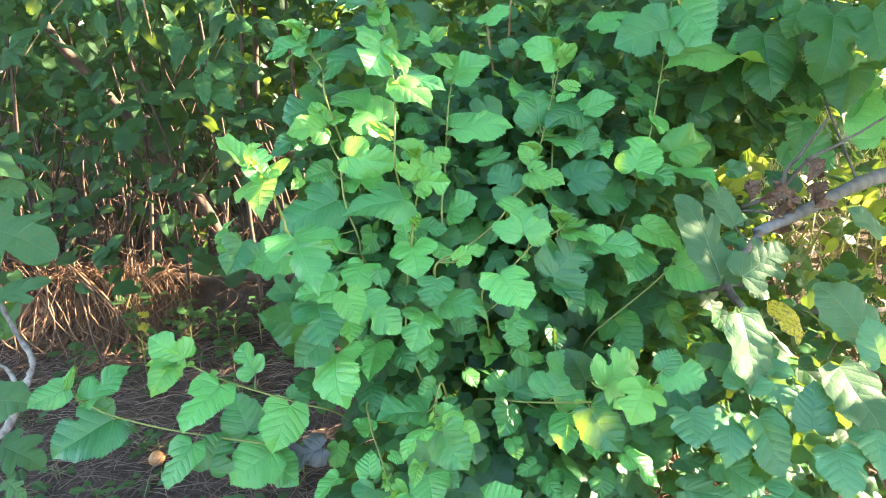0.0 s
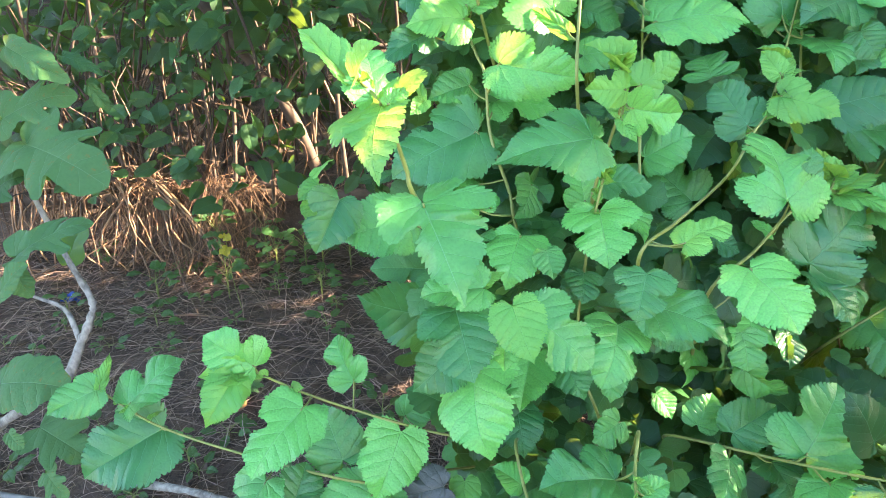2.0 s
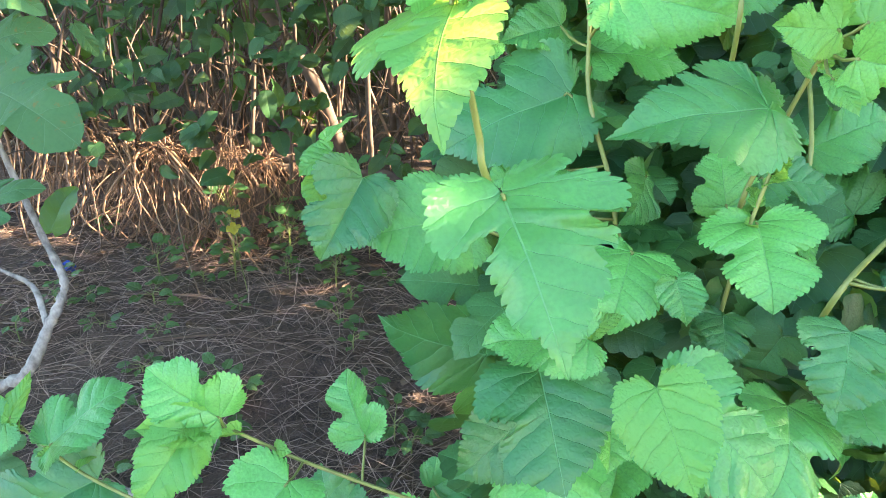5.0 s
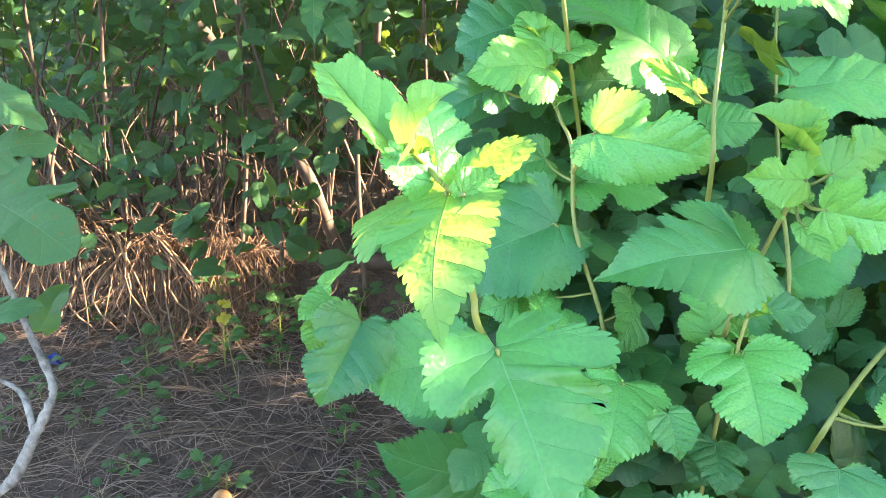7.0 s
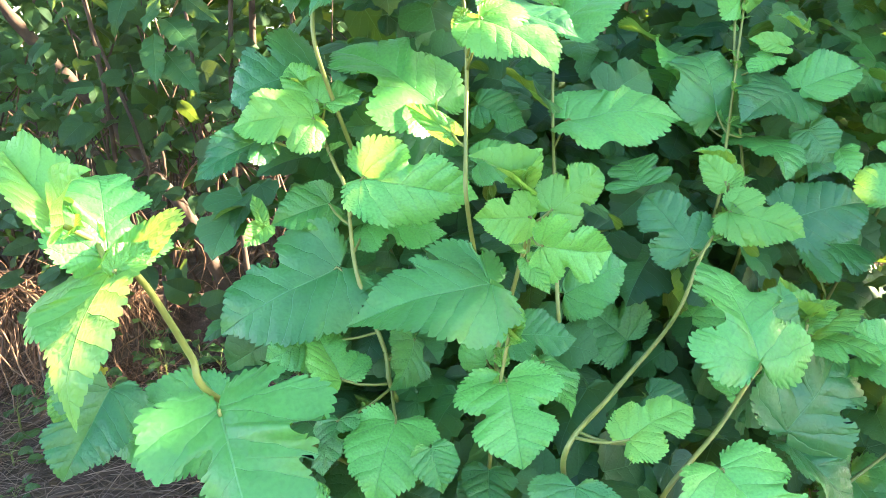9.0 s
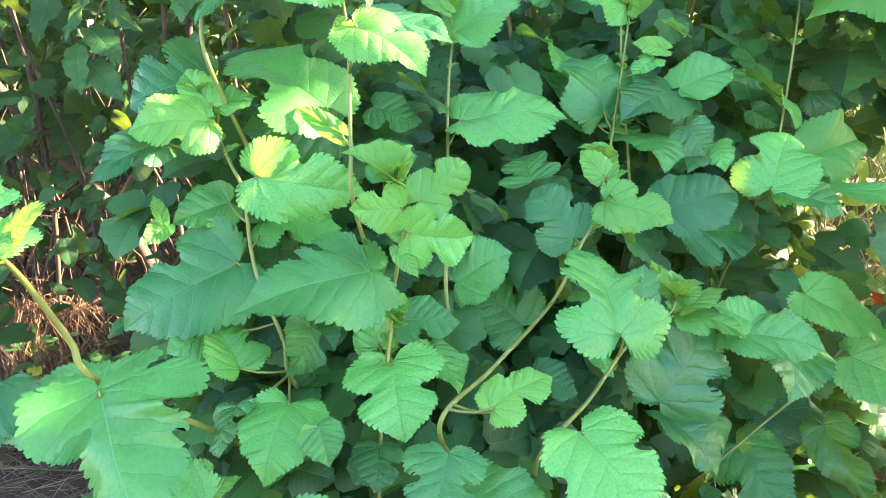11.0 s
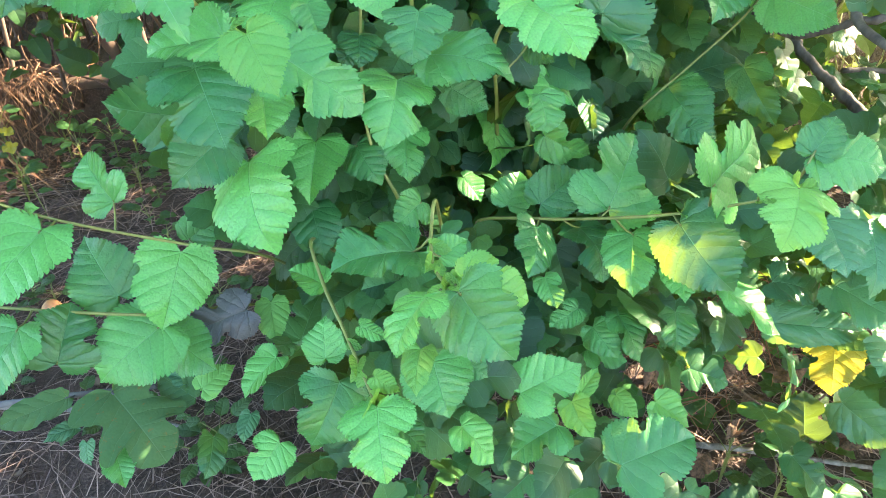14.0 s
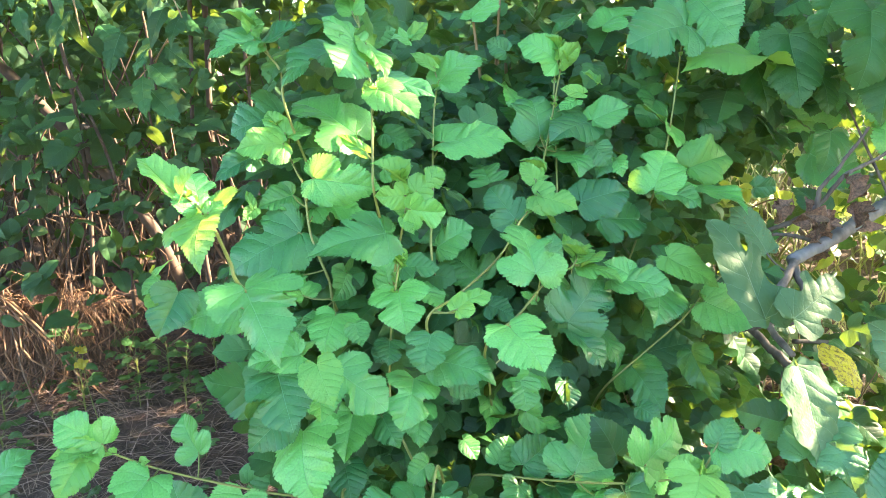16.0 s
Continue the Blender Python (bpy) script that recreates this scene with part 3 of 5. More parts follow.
shoot([(-0.087, 1.243, 1.247), (-0.089, 1.262, 1.298), (-0.090, 1.287, 1.400), (-0.105, 1.313, 1.491), (-0.116, 1.333, 1.552)], [
    (-0.148, 1.291, 1.456, -0.216, 1.256, 1.402, "HH", 0.90),
    (-0.109, 1.269, 1.466, -0.131, 1.213, 1.421, "LL", 1.25),
    (-0.107, 1.277, 1.469, -0.158, 1.285, 1.501, "LH", 1.00),
    (-0.095, 1.284, 1.466, -0.066, 1.225, 1.411, "HHy", 0.55),
    (-0.079, 1.244, 1.402, -0.019, 1.215, 1.362, "LHy", 0.85),
    (-0.086, 1.267, 1.386, -0.097, 1.288, 1.414, "HHy", 0.70),
    (-0.072, 1.307, 1.409, 0.009, 1.291, 1.389, "HH", 0.80),
    (-0.100, 1.292, 1.305, -0.145, 1.316, 1.329, "HHy", 0.40),
    (-0.121, 1.337, 1.540, -0.187, 1.329, 1.536, "HH", 0.90),
    (-0.115, 1.315, 1.511, -0.127, 1.362, 1.554, "HHy", 0.70),
])
shoot([(-0.217, 1.285, 1.370), (-0.225, 1.301, 1.426), (-0.252, 1.312, 1.461), (-0.270, 1.321, 1.492)], [
    (-0.260, 1.303, 1.472, -0.323, 1.272, 1.442, "HH", 0.75),
    (-0.265, 1.307, 1.486, -0.277, 1.342, 1.517, "HHy", 0.80),
    (-0.246, 1.300, 1.465, -0.186, 1.319, 1.494, "HH", 0.85),
    (-0.100, 1.508, 1.478, -0.051, 1.521, 1.495, "HH", 0.80),
    (-0.022, 1.642, 1.485, 0.011, 1.673, 1.514, "HHy", 0.60),
    (-0.029, 1.631, 1.483, -0.088, 1.631, 1.492, "HH", 0.80),
], fill=False)
shoot([(-0.001, 1.265, 1.143), (0.006, 1.370, 1.226), (0.012, 1.471, 1.330), (0.023, 1.543, 1.399), (0.026, 1.584, 1.429)], [
    (0.018, 1.554, 1.428, -0.028, 1.566, 1.454, "HHy", 0.50),
    (0.026, 1.539, 1.404, 0.125, 1.564, 1.440, "HH", 0.95),
    (0.025, 1.445, 1.301, 0.154, 1.446, 1.299, "LH", 0.85),
    (-0.074, 1.403, 1.321, -0.025, 1.391, 1.301, "HH", 0.90),
    (0.111, 1.430, 1.229, 0.101, 1.462, 1.253, "LL", 1.80),
    (-0.076, 1.337, 1.270, -0.027, 1.337, 1.276, "HH", 1.00),
])
shoot([(-0.014, 1.116, 1.094), (0.036, 1.185, 1.106), (0.106, 1.262, 1.140), (0.150, 1.330, 1.180), (0.192, 1.383, 1.214), (0.201, 1.428, 1.249)], [
    (0.181, 1.370, 1.245, 0.159, 1.396, 1.270, "HHy", 0.80),
    (0.184, 1.370, 1.244, 0.197, 1.391, 1.263, "HHy", 0.90),
    (0.187, 1.368, 1.242, 0.212, 1.370, 1.249, "HHy", 0.50),
    (0.145, 1.348, 1.181, 0.105, 1.390, 1.228, "LL", 1.00),
    (0.178, 1.346, 1.221, 0.247, 1.323, 1.201, "LHy", 0.80),
    (0.160, 1.363, 1.099, 0.206, 1.388, 1.130, "HH", 1.10),
    (0.097, 1.381, 1.062, 0.038, 1.421, 1.099, "HL", 1.10),
    (0.026, 1.100, 1.115, 0.076, 1.118, 1.132, "LLy", 0.85),
    (0.030, 1.100, 1.112, 0.024, 1.088, 1.102, "HHy", 0.70),
    (0.144, 1.350, 1.169, 0.140, 1.367, 1.183, "HHy", 0.80),
])
shoot([(0.073, 1.141, 1.042), (0.127, 1.187, 1.070), (0.175, 1.230, 1.105), (0.224, 1.260, 1.122), (0.238, 1.279, 1.136)], [
    (0.237, 1.286, 1.136, 0.220, 1.309, 1.166, "HHy", 0.65),
    (0.239, 1.280, 1.129, 0.272, 1.296, 1.138, "HHy", 0.50),
    (0.149, 1.179, 1.138, 0.127, 1.270, 1.194, "DD", 0.90),
    (0.165, 1.208, 1.134, 0.189, 1.248, 1.181, "HH", 0.80),
    (0.243, 1.274, 1.117, 0.310, 1.255, 1.093, "HLy", 0.80),
    (0.242, 1.274, 1.119, 0.299, 1.290, 1.137, "HHy", 0.70),
    (0.234, 1.292, 1.074, 0.210, 1.246, 1.031, "LH", 1.20),
    (0.093, 1.268, 1.056, 0.134, 1.252, 1.040, "HH", 1.00),
    (0.315, 1.364, 0.959, 0.330, 1.324, 0.898, "HH", 0.90),
    (0.165, 1.245, 1.070, 0.140, 1.256, 1.082, "HH", 1.00),
    (0.101, 1.114, 1.083, 0.141, 1.056, 1.038, "LH", 1.15),
    (0.122, 1.197, 1.017, 0.146, 1.174, 1.000, "HH", 1.00),
])
shoot([(0.195, 1.421, 1.212), (0.218, 1.476, 1.267), (0.245, 1.543, 1.340), (0.278, 1.626, 1.436)], [
    (0.338, 1.576, 1.397, 0.315, 1.617, 1.417, "HHy", 0.60),
    (0.339, 1.579, 1.399, 0.346, 1.587, 1.414, "HHy", 0.60),
    (0.217, 1.511, 1.301, 0.204, 1.608, 1.367, "HH", 0.95),
    (0.163, 1.659, 1.394, 0.191, 1.584, 1.329, "LL", 1.20),
    (0.265, 1.512, 1.275, 0.277, 1.440, 1.235, "HH", 1.15),
    (0.339, 1.516, 1.273, 0.317, 1.470, 1.227, "HH", 1.10),
    (0.360, 1.495, 1.261, 0.365, 1.467, 1.229, "HH", 0.95),
    (0.278, 1.424, 1.192, 0.374, 1.446, 1.208, "HH", 0.90),
    (0.498, 1.686, 1.356, 0.460, 1.656, 1.302, "HH", 1.20),
    (0.476, 1.635, 1.290, 0.519, 1.628, 1.268, "HH", 0.80),
    (0.337, 1.498, 1.143, 0.439, 1.525, 1.128, "LL", 1.00),
])
shoot([(0.470, 1.551, 1.218), (0.497, 1.585, 1.331), (0.521, 1.626, 1.470), (0.537, 1.656, 1.571)], [
    (0.515, 1.598, 1.507, 0.383, 1.556, 1.463, "LH", 0.95),
    (0.549, 1.629, 1.556, 0.594, 1.536, 1.472, "HH", 1.00),
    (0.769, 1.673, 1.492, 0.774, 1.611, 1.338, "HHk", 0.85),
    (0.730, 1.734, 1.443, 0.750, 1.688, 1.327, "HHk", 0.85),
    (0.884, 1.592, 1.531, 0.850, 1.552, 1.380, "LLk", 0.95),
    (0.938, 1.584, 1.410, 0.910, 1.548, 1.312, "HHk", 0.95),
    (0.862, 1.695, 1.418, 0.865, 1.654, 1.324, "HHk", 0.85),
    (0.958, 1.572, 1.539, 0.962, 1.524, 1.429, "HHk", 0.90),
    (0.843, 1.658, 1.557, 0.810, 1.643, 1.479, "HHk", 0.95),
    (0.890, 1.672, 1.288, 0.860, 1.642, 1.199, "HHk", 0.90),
    (0.733, 1.679, 1.432, 0.498, 1.564, 1.416, "HHy", 0.62),
    (0.670, 1.822, 1.304, 0.793, 1.840, 1.312, "HH", 0.80),
    (0.544, 1.580, 1.229, 0.652, 1.648, 1.241, "HHy", 0.80),
    (0.428, 1.467, 1.206, 0.471, 1.523, 1.268, "HH", 1.10),
    (0.446, 1.464, 1.204, 0.507, 1.433, 1.172, "HH", 1.05),
    (0.483, 1.629, 1.330, 0.508, 1.569, 1.270, "LL", 1.50),
    (0.548, 1.544, 1.197, 0.604, 1.444, 1.153, "HH", 0.95),
    (0.726, 1.695, 1.456, 0.784, 1.745, 1.496, "HH", 0.90),
    (0.641, 1.753, 1.550, 0.707, 1.746, 1.563, "HH", 0.90),
    (0.669, 1.548, 1.191, 0.719, 1.557, 1.192, "HH", 0.90),
    (0.293, 1.750, 1.499, 0.367, 1.775, 1.539, "HH", 1.00),
    (0.389, 1.739, 1.511, 0.466, 1.777, 1.552, "HH", 1.00),
    (0.110, 1.754, 1.526, 0.169, 1.792, 1.568, "HH", 1.00),
    (0.199, 1.805, 1.569, 0.254, 1.773, 1.520, "HH", 1.00),
])
shoot([(0.237, 1.439, 1.175), (0.246, 1.495, 1.253), (0.254, 1.577, 1.371), (0.269, 1.635, 1.458)], [
    (0.265, 1.607, 1.440, 0.188, 1.627, 1.474, "HH", 1.00),
    (0.272, 1.606, 1.440, 0.318, 1.651, 1.474, "HHy", 0.70),
    (0.265, 1.609, 1.446, 0.276, 1.687, 1.487, "HHy", 0.50),
    (0.306, 1.549, 1.379, 0.260, 1.557, 1.387, "HHy", 0.60),
    (0.321, 1.529, 1.330, 0.398, 1.538, 1.354, "HH", 0.90),
    (0.291, 1.548, 1.367, 0.258, 1.534, 1.347, "HH", 1.00),
    (0.307, 1.522, 1.325, 0.222, 1.451, 1.298, "HH", 0.80),
    (0.314, 1.481, 1.286, 0.337, 1.465, 1.251, "HL", 1.20),
    (0.200, 1.641, 1.355, 0.176, 1.595, 1.312, "LL", 1.40),
    (0.207, 1.523, 1.288, 0.188, 1.587, 1.339, "HH", 1.00),
    (0.178, 1.718, 1.459, 0.137, 1.733, 1.479, "HH", 1.00),
])
shoot([(-0.037, 1.142, 0.854), (-0.068, 1.161, 0.937), (-0.065, 1.179, 1.067), (-0.058, 1.188, 1.117), (-0.052, 1.193, 1.154)], [
    (-0.010, 1.090, 1.083, -0.021, 1.054, 1.043, "LL", 1.15),
    (-0.000, 1.096, 1.041, 0.078, 1.064, 1.017, "HH", 0.80),
    (-0.034, 1.088, 1.019, -0.052, 1.029, 0.974, "HL", 0.95),
    (0.027, 1.161, 0.982, 0.067, 1.139, 0.963, "HH", 1.00),
    (0.096, 1.269, 0.902, 0.081, 1.225, 0.845, "HH", 1.10),
    (0.134, 1.190, 0.959, 0.138, 1.160, 0.921, "LL", 1.30),
    (0.144, 1.188, 0.905, 0.198, 1.173, 0.886, "HH", 0.90),
    (0.102, 1.192, 0.811, 0.123, 1.221, 0.844, "HH", 1.10),
    (0.137, 1.159, 0.828, 0.193, 1.184, 0.858, "HH", 1.00),
    (-0.125, 1.159, 0.931, -0.136, 1.098, 0.882, "HH", 0.95),
    (-0.083, 1.165, 0.919, -0.057, 1.129, 0.884, "HH", 0.95),
    (-0.025, 1.163, 0.934, -0.026, 1.123, 0.887, "HH", 0.85),
    (-0.192, 1.098, 0.938, -0.167, 1.028, 0.866, "HH", 1.05),
    (-0.139, 1.134, 0.858, -0.128, 1.096, 0.812, "HH", 1.00),
    (0.045, 1.200, 0.850, 0.067, 1.186, 0.820, "HH", 1.00),
    (-0.014, 1.113, 0.868, -0.048, 1.094, 0.850, "HH", 1.10),
    (-0.068, 1.161, 1.039, -0.089, 1.143, 1.019, "LL", 1.20),
    (-0.115, 1.134, 1.083, -0.105, 1.115, 1.056, "HH", 1.10),
])
shoot([(-0.003, 1.054, 0.902), (-0.012, 1.006, 0.894), (-0.015, 0.954, 0.889), (-0.005, 0.916, 0.891)], [
    (-0.029, 1.010, 0.870, -0.112, 0.987, 0.870, "LL", 1.00),
    (-0.030, 0.852, 0.932, -0.055, 0.817, 0.906, "LL", 1.10),
    (-0.003, 0.868, 0.922, 0.036, 0.827, 0.883, "HH", 1.05),
    (0.003, 0.888, 0.921, 0.056, 0.875, 0.902, "LLy", 0.90),
    (-0.016, 0.875, 0.921, -0.031, 0.871, 0.915, "HHy", 0.70),
    (-0.004, 0.879, 0.921, -0.012, 0.889, 0.928, "HHy", 0.70),
    (-0.007, 0.975, 0.885, 0.021, 0.988, 0.894, "HH", 1.00),
    (-0.035, 0.863, 0.871, -0.042, 0.828, 0.853, "HHy", 0.75),
    (-0.023, 0.891, 0.830, -0.013, 0.855, 0.796, "HH", 1.30),
    (-0.075, 0.869, 0.803, -0.071, 0.818, 0.765, "LL", 1.00),
    (-0.113, 0.942, 0.767, -0.144, 0.907, 0.720, "LL", 1.05),
    (-0.128, 0.977, 0.770, -0.124, 1.012, 0.797, "HH", 1.10),
    (-0.131, 1.061, 0.804, -0.167, 1.075, 0.815, "HH", 1.10),
    (-0.076, 0.900, 0.810, -0.054, 0.893, 0.796, "HHy", 0.80),
    (-0.087, 0.955, 0.825, -0.064, 0.951, 0.810, "HH", 0.80),
    (-0.002, 0.899, 0.832, 0.025, 0.883, 0.813, "HH", 1.00),
])
shoot([(-0.139, 1.096, 0.840), (-0.127, 1.041, 0.819), (-0.107, 0.985, 0.802), (-0.090, 0.934, 0.790), (-0.077, 0.891, 0.783)], [
])
shoot([(0.066, 1.181, 0.798), (0.156, 1.126, 0.824), (0.216, 1.080, 0.848), (0.270, 1.036, 0.876), (0.334, 0.987, 0.917)], [
    (0.122, 1.116, 0.821, 0.102, 1.060, 0.788, "HH", 1.00),
    (0.183, 1.138, 0.802, 0.200, 1.081, 0.757, "HL", 1.05),
    (0.232, 1.092, 0.817, 0.219, 1.034, 0.768, "HH", 0.90),
    (0.254, 1.031, 0.866, 0.298, 0.973, 0.814, "HH", 1.00),
    (0.273, 1.014, 0.917, 0.334, 1.071, 0.954, "DD", 1.05),
    (0.318, 0.951, 0.945, 0.288, 0.907, 0.908, "LLy", 1.15),
    (0.369, 1.010, 0.948, 0.436, 0.995, 0.935, "LH", 1.00),
    (0.366, 1.008, 0.951, 0.393, 1.029, 0.978, "HH", 1.00),
    (0.306, 0.986, 0.925, 0.344, 0.999, 0.933, "HHy", 0.90),
    (0.321, 1.019, 0.780, 0.370, 0.979, 0.742, "HH", 0.90),
    (0.467, 1.143, 0.688, 0.540, 1.135, 0.658, "HHo", 0.80),
    (0.609, 1.102, 0.476, 0.655, 1.029, 0.459, "HHo", 0.90),
    (0.525, 1.005, 0.453, 0.567, 0.955, 0.451, "LHo", 0.90),
    (0.235, 1.070, 0.574, 0.258, 1.041, 0.559, "HHy", 0.80),
    (0.215, 1.142, 0.594, 0.265, 1.117, 0.590, "HH", 0.80),
    (0.497, 1.108, 0.576, 0.462, 1.051, 0.531, "LHo", 0.85),
    (0.665, 1.248, 0.498, 0.700, 1.171, 0.510, "HHo", 0.80),
    (0.480, 1.138, 0.619, 0.604, 1.111, 0.611, "HHo", 0.50),
    (0.708, 1.164, 0.549, 0.663, 1.113, 0.512, "HHo", 1.10),
    (0.432, 1.043, 0.850, 0.427, 0.982, 0.812, "HHo", 1.10),
    (0.267, 1.041, 0.804, 0.265, 1.003, 0.779, "HH", 1.00),
    (0.290, 1.065, 0.715, 0.286, 1.036, 0.674, "HH", 1.10),
    (0.220, 1.069, 0.715, 0.236, 1.024, 0.677, "HH", 1.00),
    (0.183, 0.917, 0.629, 0.269, 0.929, 0.649, "LL", 1.00),
    (0.236, 0.968, 0.667, 0.270, 0.947, 0.643, "HHy", 0.90),
    (0.064, 0.916, 0.756, 0.129, 0.934, 0.770, "HH", 0.85),
    (0.133, 0.958, 0.691, 0.152, 0.928, 0.665, "HHy", 1.00),
    (0.144, 0.961, 0.701, 0.167, 0.982, 0.716, "HHy", 0.60),
    (0.116, 0.953, 0.661, 0.062, 0.932, 0.637, "HH", 1.00),
    (0.006, 0.921, 0.711, 0.035, 0.894, 0.682, "HH", 1.00),
    (0.126, 1.080, 0.773, 0.136, 1.053, 0.746, "HH", 0.90),
    (0.188, 1.065, 0.703, 0.211, 1.030, 0.680, "HH", 0.90),
    (-0.057, 0.938, 0.701, -0.034, 0.913, 0.679, "HH", 1.00),
    (0.174, 1.088, 0.715, 0.136, 1.076, 0.699, "HH", 0.80),
    (0.219, 1.242, 1.034, 0.282, 1.303, 1.104, "LL", 1.00),
    (0.409, 1.350, 1.060, 0.374, 1.279, 1.001, "HH", 1.00),
    (0.503, 1.366, 1.016, 0.585, 1.328, 0.980, "HH", 0.95),
    (0.225, 1.250, 1.017, 0.268, 1.211, 0.961, "HH", 1.00),
    (0.443, 1.455, 0.879, 0.549, 1.470, 0.876, "HHo", 0.90),
    (0.496, 1.386, 0.907, 0.528, 1.319, 0.839, "HH", 0.65),
    (0.154, 1.230, 0.960, 0.125, 1.174, 0.919, "LL", 1.10),
    (0.384, 1.388, 0.881, 0.423, 1.309, 0.823, "HH", 0.90),
    (0.202, 1.101, 0.848, 0.244, 1.160, 0.913, "LL", 1.05),
])
shoot([(0.328, 1.359, 0.858), (0.399, 1.368, 0.919), (0.468, 1.378, 0.978), (0.510, 1.387, 1.026), (0.560, 1.396, 1.074)], [
    (0.331, 1.289, 1.096, 0.287, 1.299, 1.116, "HH", 1.00),
    (0.300, 1.291, 1.089, 0.397, 1.262, 1.071, "HH", 0.70),
    (0.416, 1.340, 1.110, 0.487, 1.291, 1.067, "HHy", 0.80),
    (0.230, 1.295, 0.901, 0.232, 1.262, 0.860, "HH", 1.00),
    (0.334, 1.203, 0.898, 0.362, 1.183, 0.879, "HH", 1.00),
    (0.534, 1.066, 0.884, 0.585, 1.122, 0.910, "HHo", 1.10),
    (0.537, 1.114, 0.697, 0.599, 1.058, 0.662, "HHo", 0.90),
    (0.556, 1.087, 0.810, 0.572, 1.039, 0.758, "HHo", 1.00),
    (0.642, 1.021, 0.831, 0.660, 1.073, 0.896, "HHo", 0.85),
    (0.598, 1.130, 0.890, 0.614, 1.062, 0.828, "HHo", 0.90),
    (0.566, 1.061, 0.824, 0.580, 0.971, 0.761, "HHo", 0.75),
    (0.652, 0.967, 0.821, 0.639, 0.898, 0.772, "HHo", 0.95),
    (0.717, 0.980, 0.847, 0.701, 0.917, 0.799, "LHo", 0.95),
    (0.521, 1.081, 0.820, 0.493, 1.012, 0.753, "HHo", 0.90),
    (0.574, 0.936, 0.765, 0.513, 0.901, 0.727, "HH", 0.90),
    (0.452, 1.183, 0.817, 0.502, 1.143, 0.784, "HH", 0.80),
    (0.815, 1.130, 0.903, 0.798, 1.174, 0.975, "HHo", 0.80),
])
shoot([(-0.211, 1.149, 0.792), (-0.273, 1.123, 0.826), (-0.386, 1.091, 0.886), (-0.449, 1.067, 0.934), (-0.467, 1.055, 0.943)], [
    (-0.394, 1.055, 0.899, -0.435, 0.982, 0.848, "HL", 0.92),
    (-0.355, 1.142, 0.880, -0.386, 1.184, 0.922, "LL", 1.00),
    (-0.288, 1.112, 0.826, -0.311, 1.056, 0.760, "HH", 1.00),
    (-0.450, 1.060, 0.950, -0.506, 1.058, 0.990, "LL", 0.95),
    (-0.468, 1.040, 0.946, -0.487, 0.995, 0.908, "HHy", 0.85),
    (-0.476, 1.054, 0.938, -0.519, 1.077, 0.965, "HHy", 0.50),
    (-0.365, 1.098, 0.783, -0.400, 1.145, 0.836, "HH", 1.05),
    (-0.318, 1.098, 0.718, -0.268, 1.064, 0.688, "HH", 1.00),
    (-0.292, 1.161, 0.812, -0.247, 1.184, 0.838, "HH", 0.90),
], thick=0.0027, fill=False)
shoot([(-0.330, 1.076, 0.769), (-0.492, 1.083, 0.792), (-0.600, 1.090, 0.817), (-0.659, 1.099, 0.840), (-0.702, 1.108, 0.863)], [
    (-0.648, 1.091, 0.853, -0.591, 1.149, 0.888, "LH", 0.95),
    (-0.616, 1.103, 0.806, -0.710, 1.052, 0.754, "HL", 1.00),
    (-0.688, 1.089, 0.874, -0.737, 1.052, 0.857, "HH", 0.85),
    (-0.685, 1.093, 0.877, -0.688, 1.131, 0.904, "HHy", 0.35),
    (-0.448, 1.040, 0.791, -0.476, 0.987, 0.734, "HL", 1.00),
    (-0.419, 1.031, 0.747, -0.408, 1.082, 0.790, "LL", 1.15),
    (-0.320, 1.073, 0.753, -0.388, 1.042, 0.704, "HH", 1.10),
    (-0.207, 1.142, 0.723, -0.201, 1.111, 0.681, "HHy", 0.90),
    (-0.193, 1.048, 0.713, -0.231, 1.021, 0.680, "HH", 1.00),
    (-0.194, 0.985, 0.641, -0.224, 0.957, 0.615, "HH", 1.10),
    (-0.430, 1.409, 0.336, -0.481, 1.420, 0.371, "HHo", 0.70),
    (-0.415, 1.389, 0.354, -0.358, 1.427, 0.372, "HHy", 0.85),
    (-0.393, 1.316, 0.304, -0.406, 1.253, 0.268, "HH", 0.85),
    (-0.552, 1.290, 0.311, -0.533, 1.244, 0.277, "HH", 0.95),
    (-0.337, 1.373, 0.294, -0.349, 1.332, 0.261, "HHo", 0.80),
    (-0.633, 1.341, 0.334, -0.676, 1.312, 0.335, "HHo", 0.60),
    (-0.611, 1.320, 0.315, -0.602, 1.293, 0.286, "HHo", 0.90),
    (-0.233, 1.123, 0.729, -0.311, 1.117, 0.702, "LLp", 0.75),
], thick=0.0027, fill=False)

# Openings in the foliage through which the low sun reaches in: a place, and how wide.
GAPS = [(-0.253, 0.976, 1.281, 0.020), (-0.239, 1.014, 1.146, -0.010), (-0.06, 1.22, 1.40, -0.01), (-0.21, 1.29, 1.33, 0.03), (0.545, 1.10, 0.94, 0.01), (0.66, 1.19, 0.46, 0.035), (0.35, 1.0, 0.88, -0.035), (0.280, 1.005, 0.845, -0.012), (0.865, 1.570, 1.448, -0.012), (0.545, 1.250, 1.125, -0.016), (0.545, 1.250, 1.095, -0.018),
        (0.651, 1.047, 0.883, -0.02), (-2.3, 3.2, 0.18, 0.20), (-1.9, 3.2, 0.20, 0.15), (-1.75, 3.8, 1.05, 0.08), (-1.2, 3.7, 0.6, 0.07), (-2.3, 3.5, 0.7, 0.08), (-1.5, 3.7, 0.85, 0.08)]

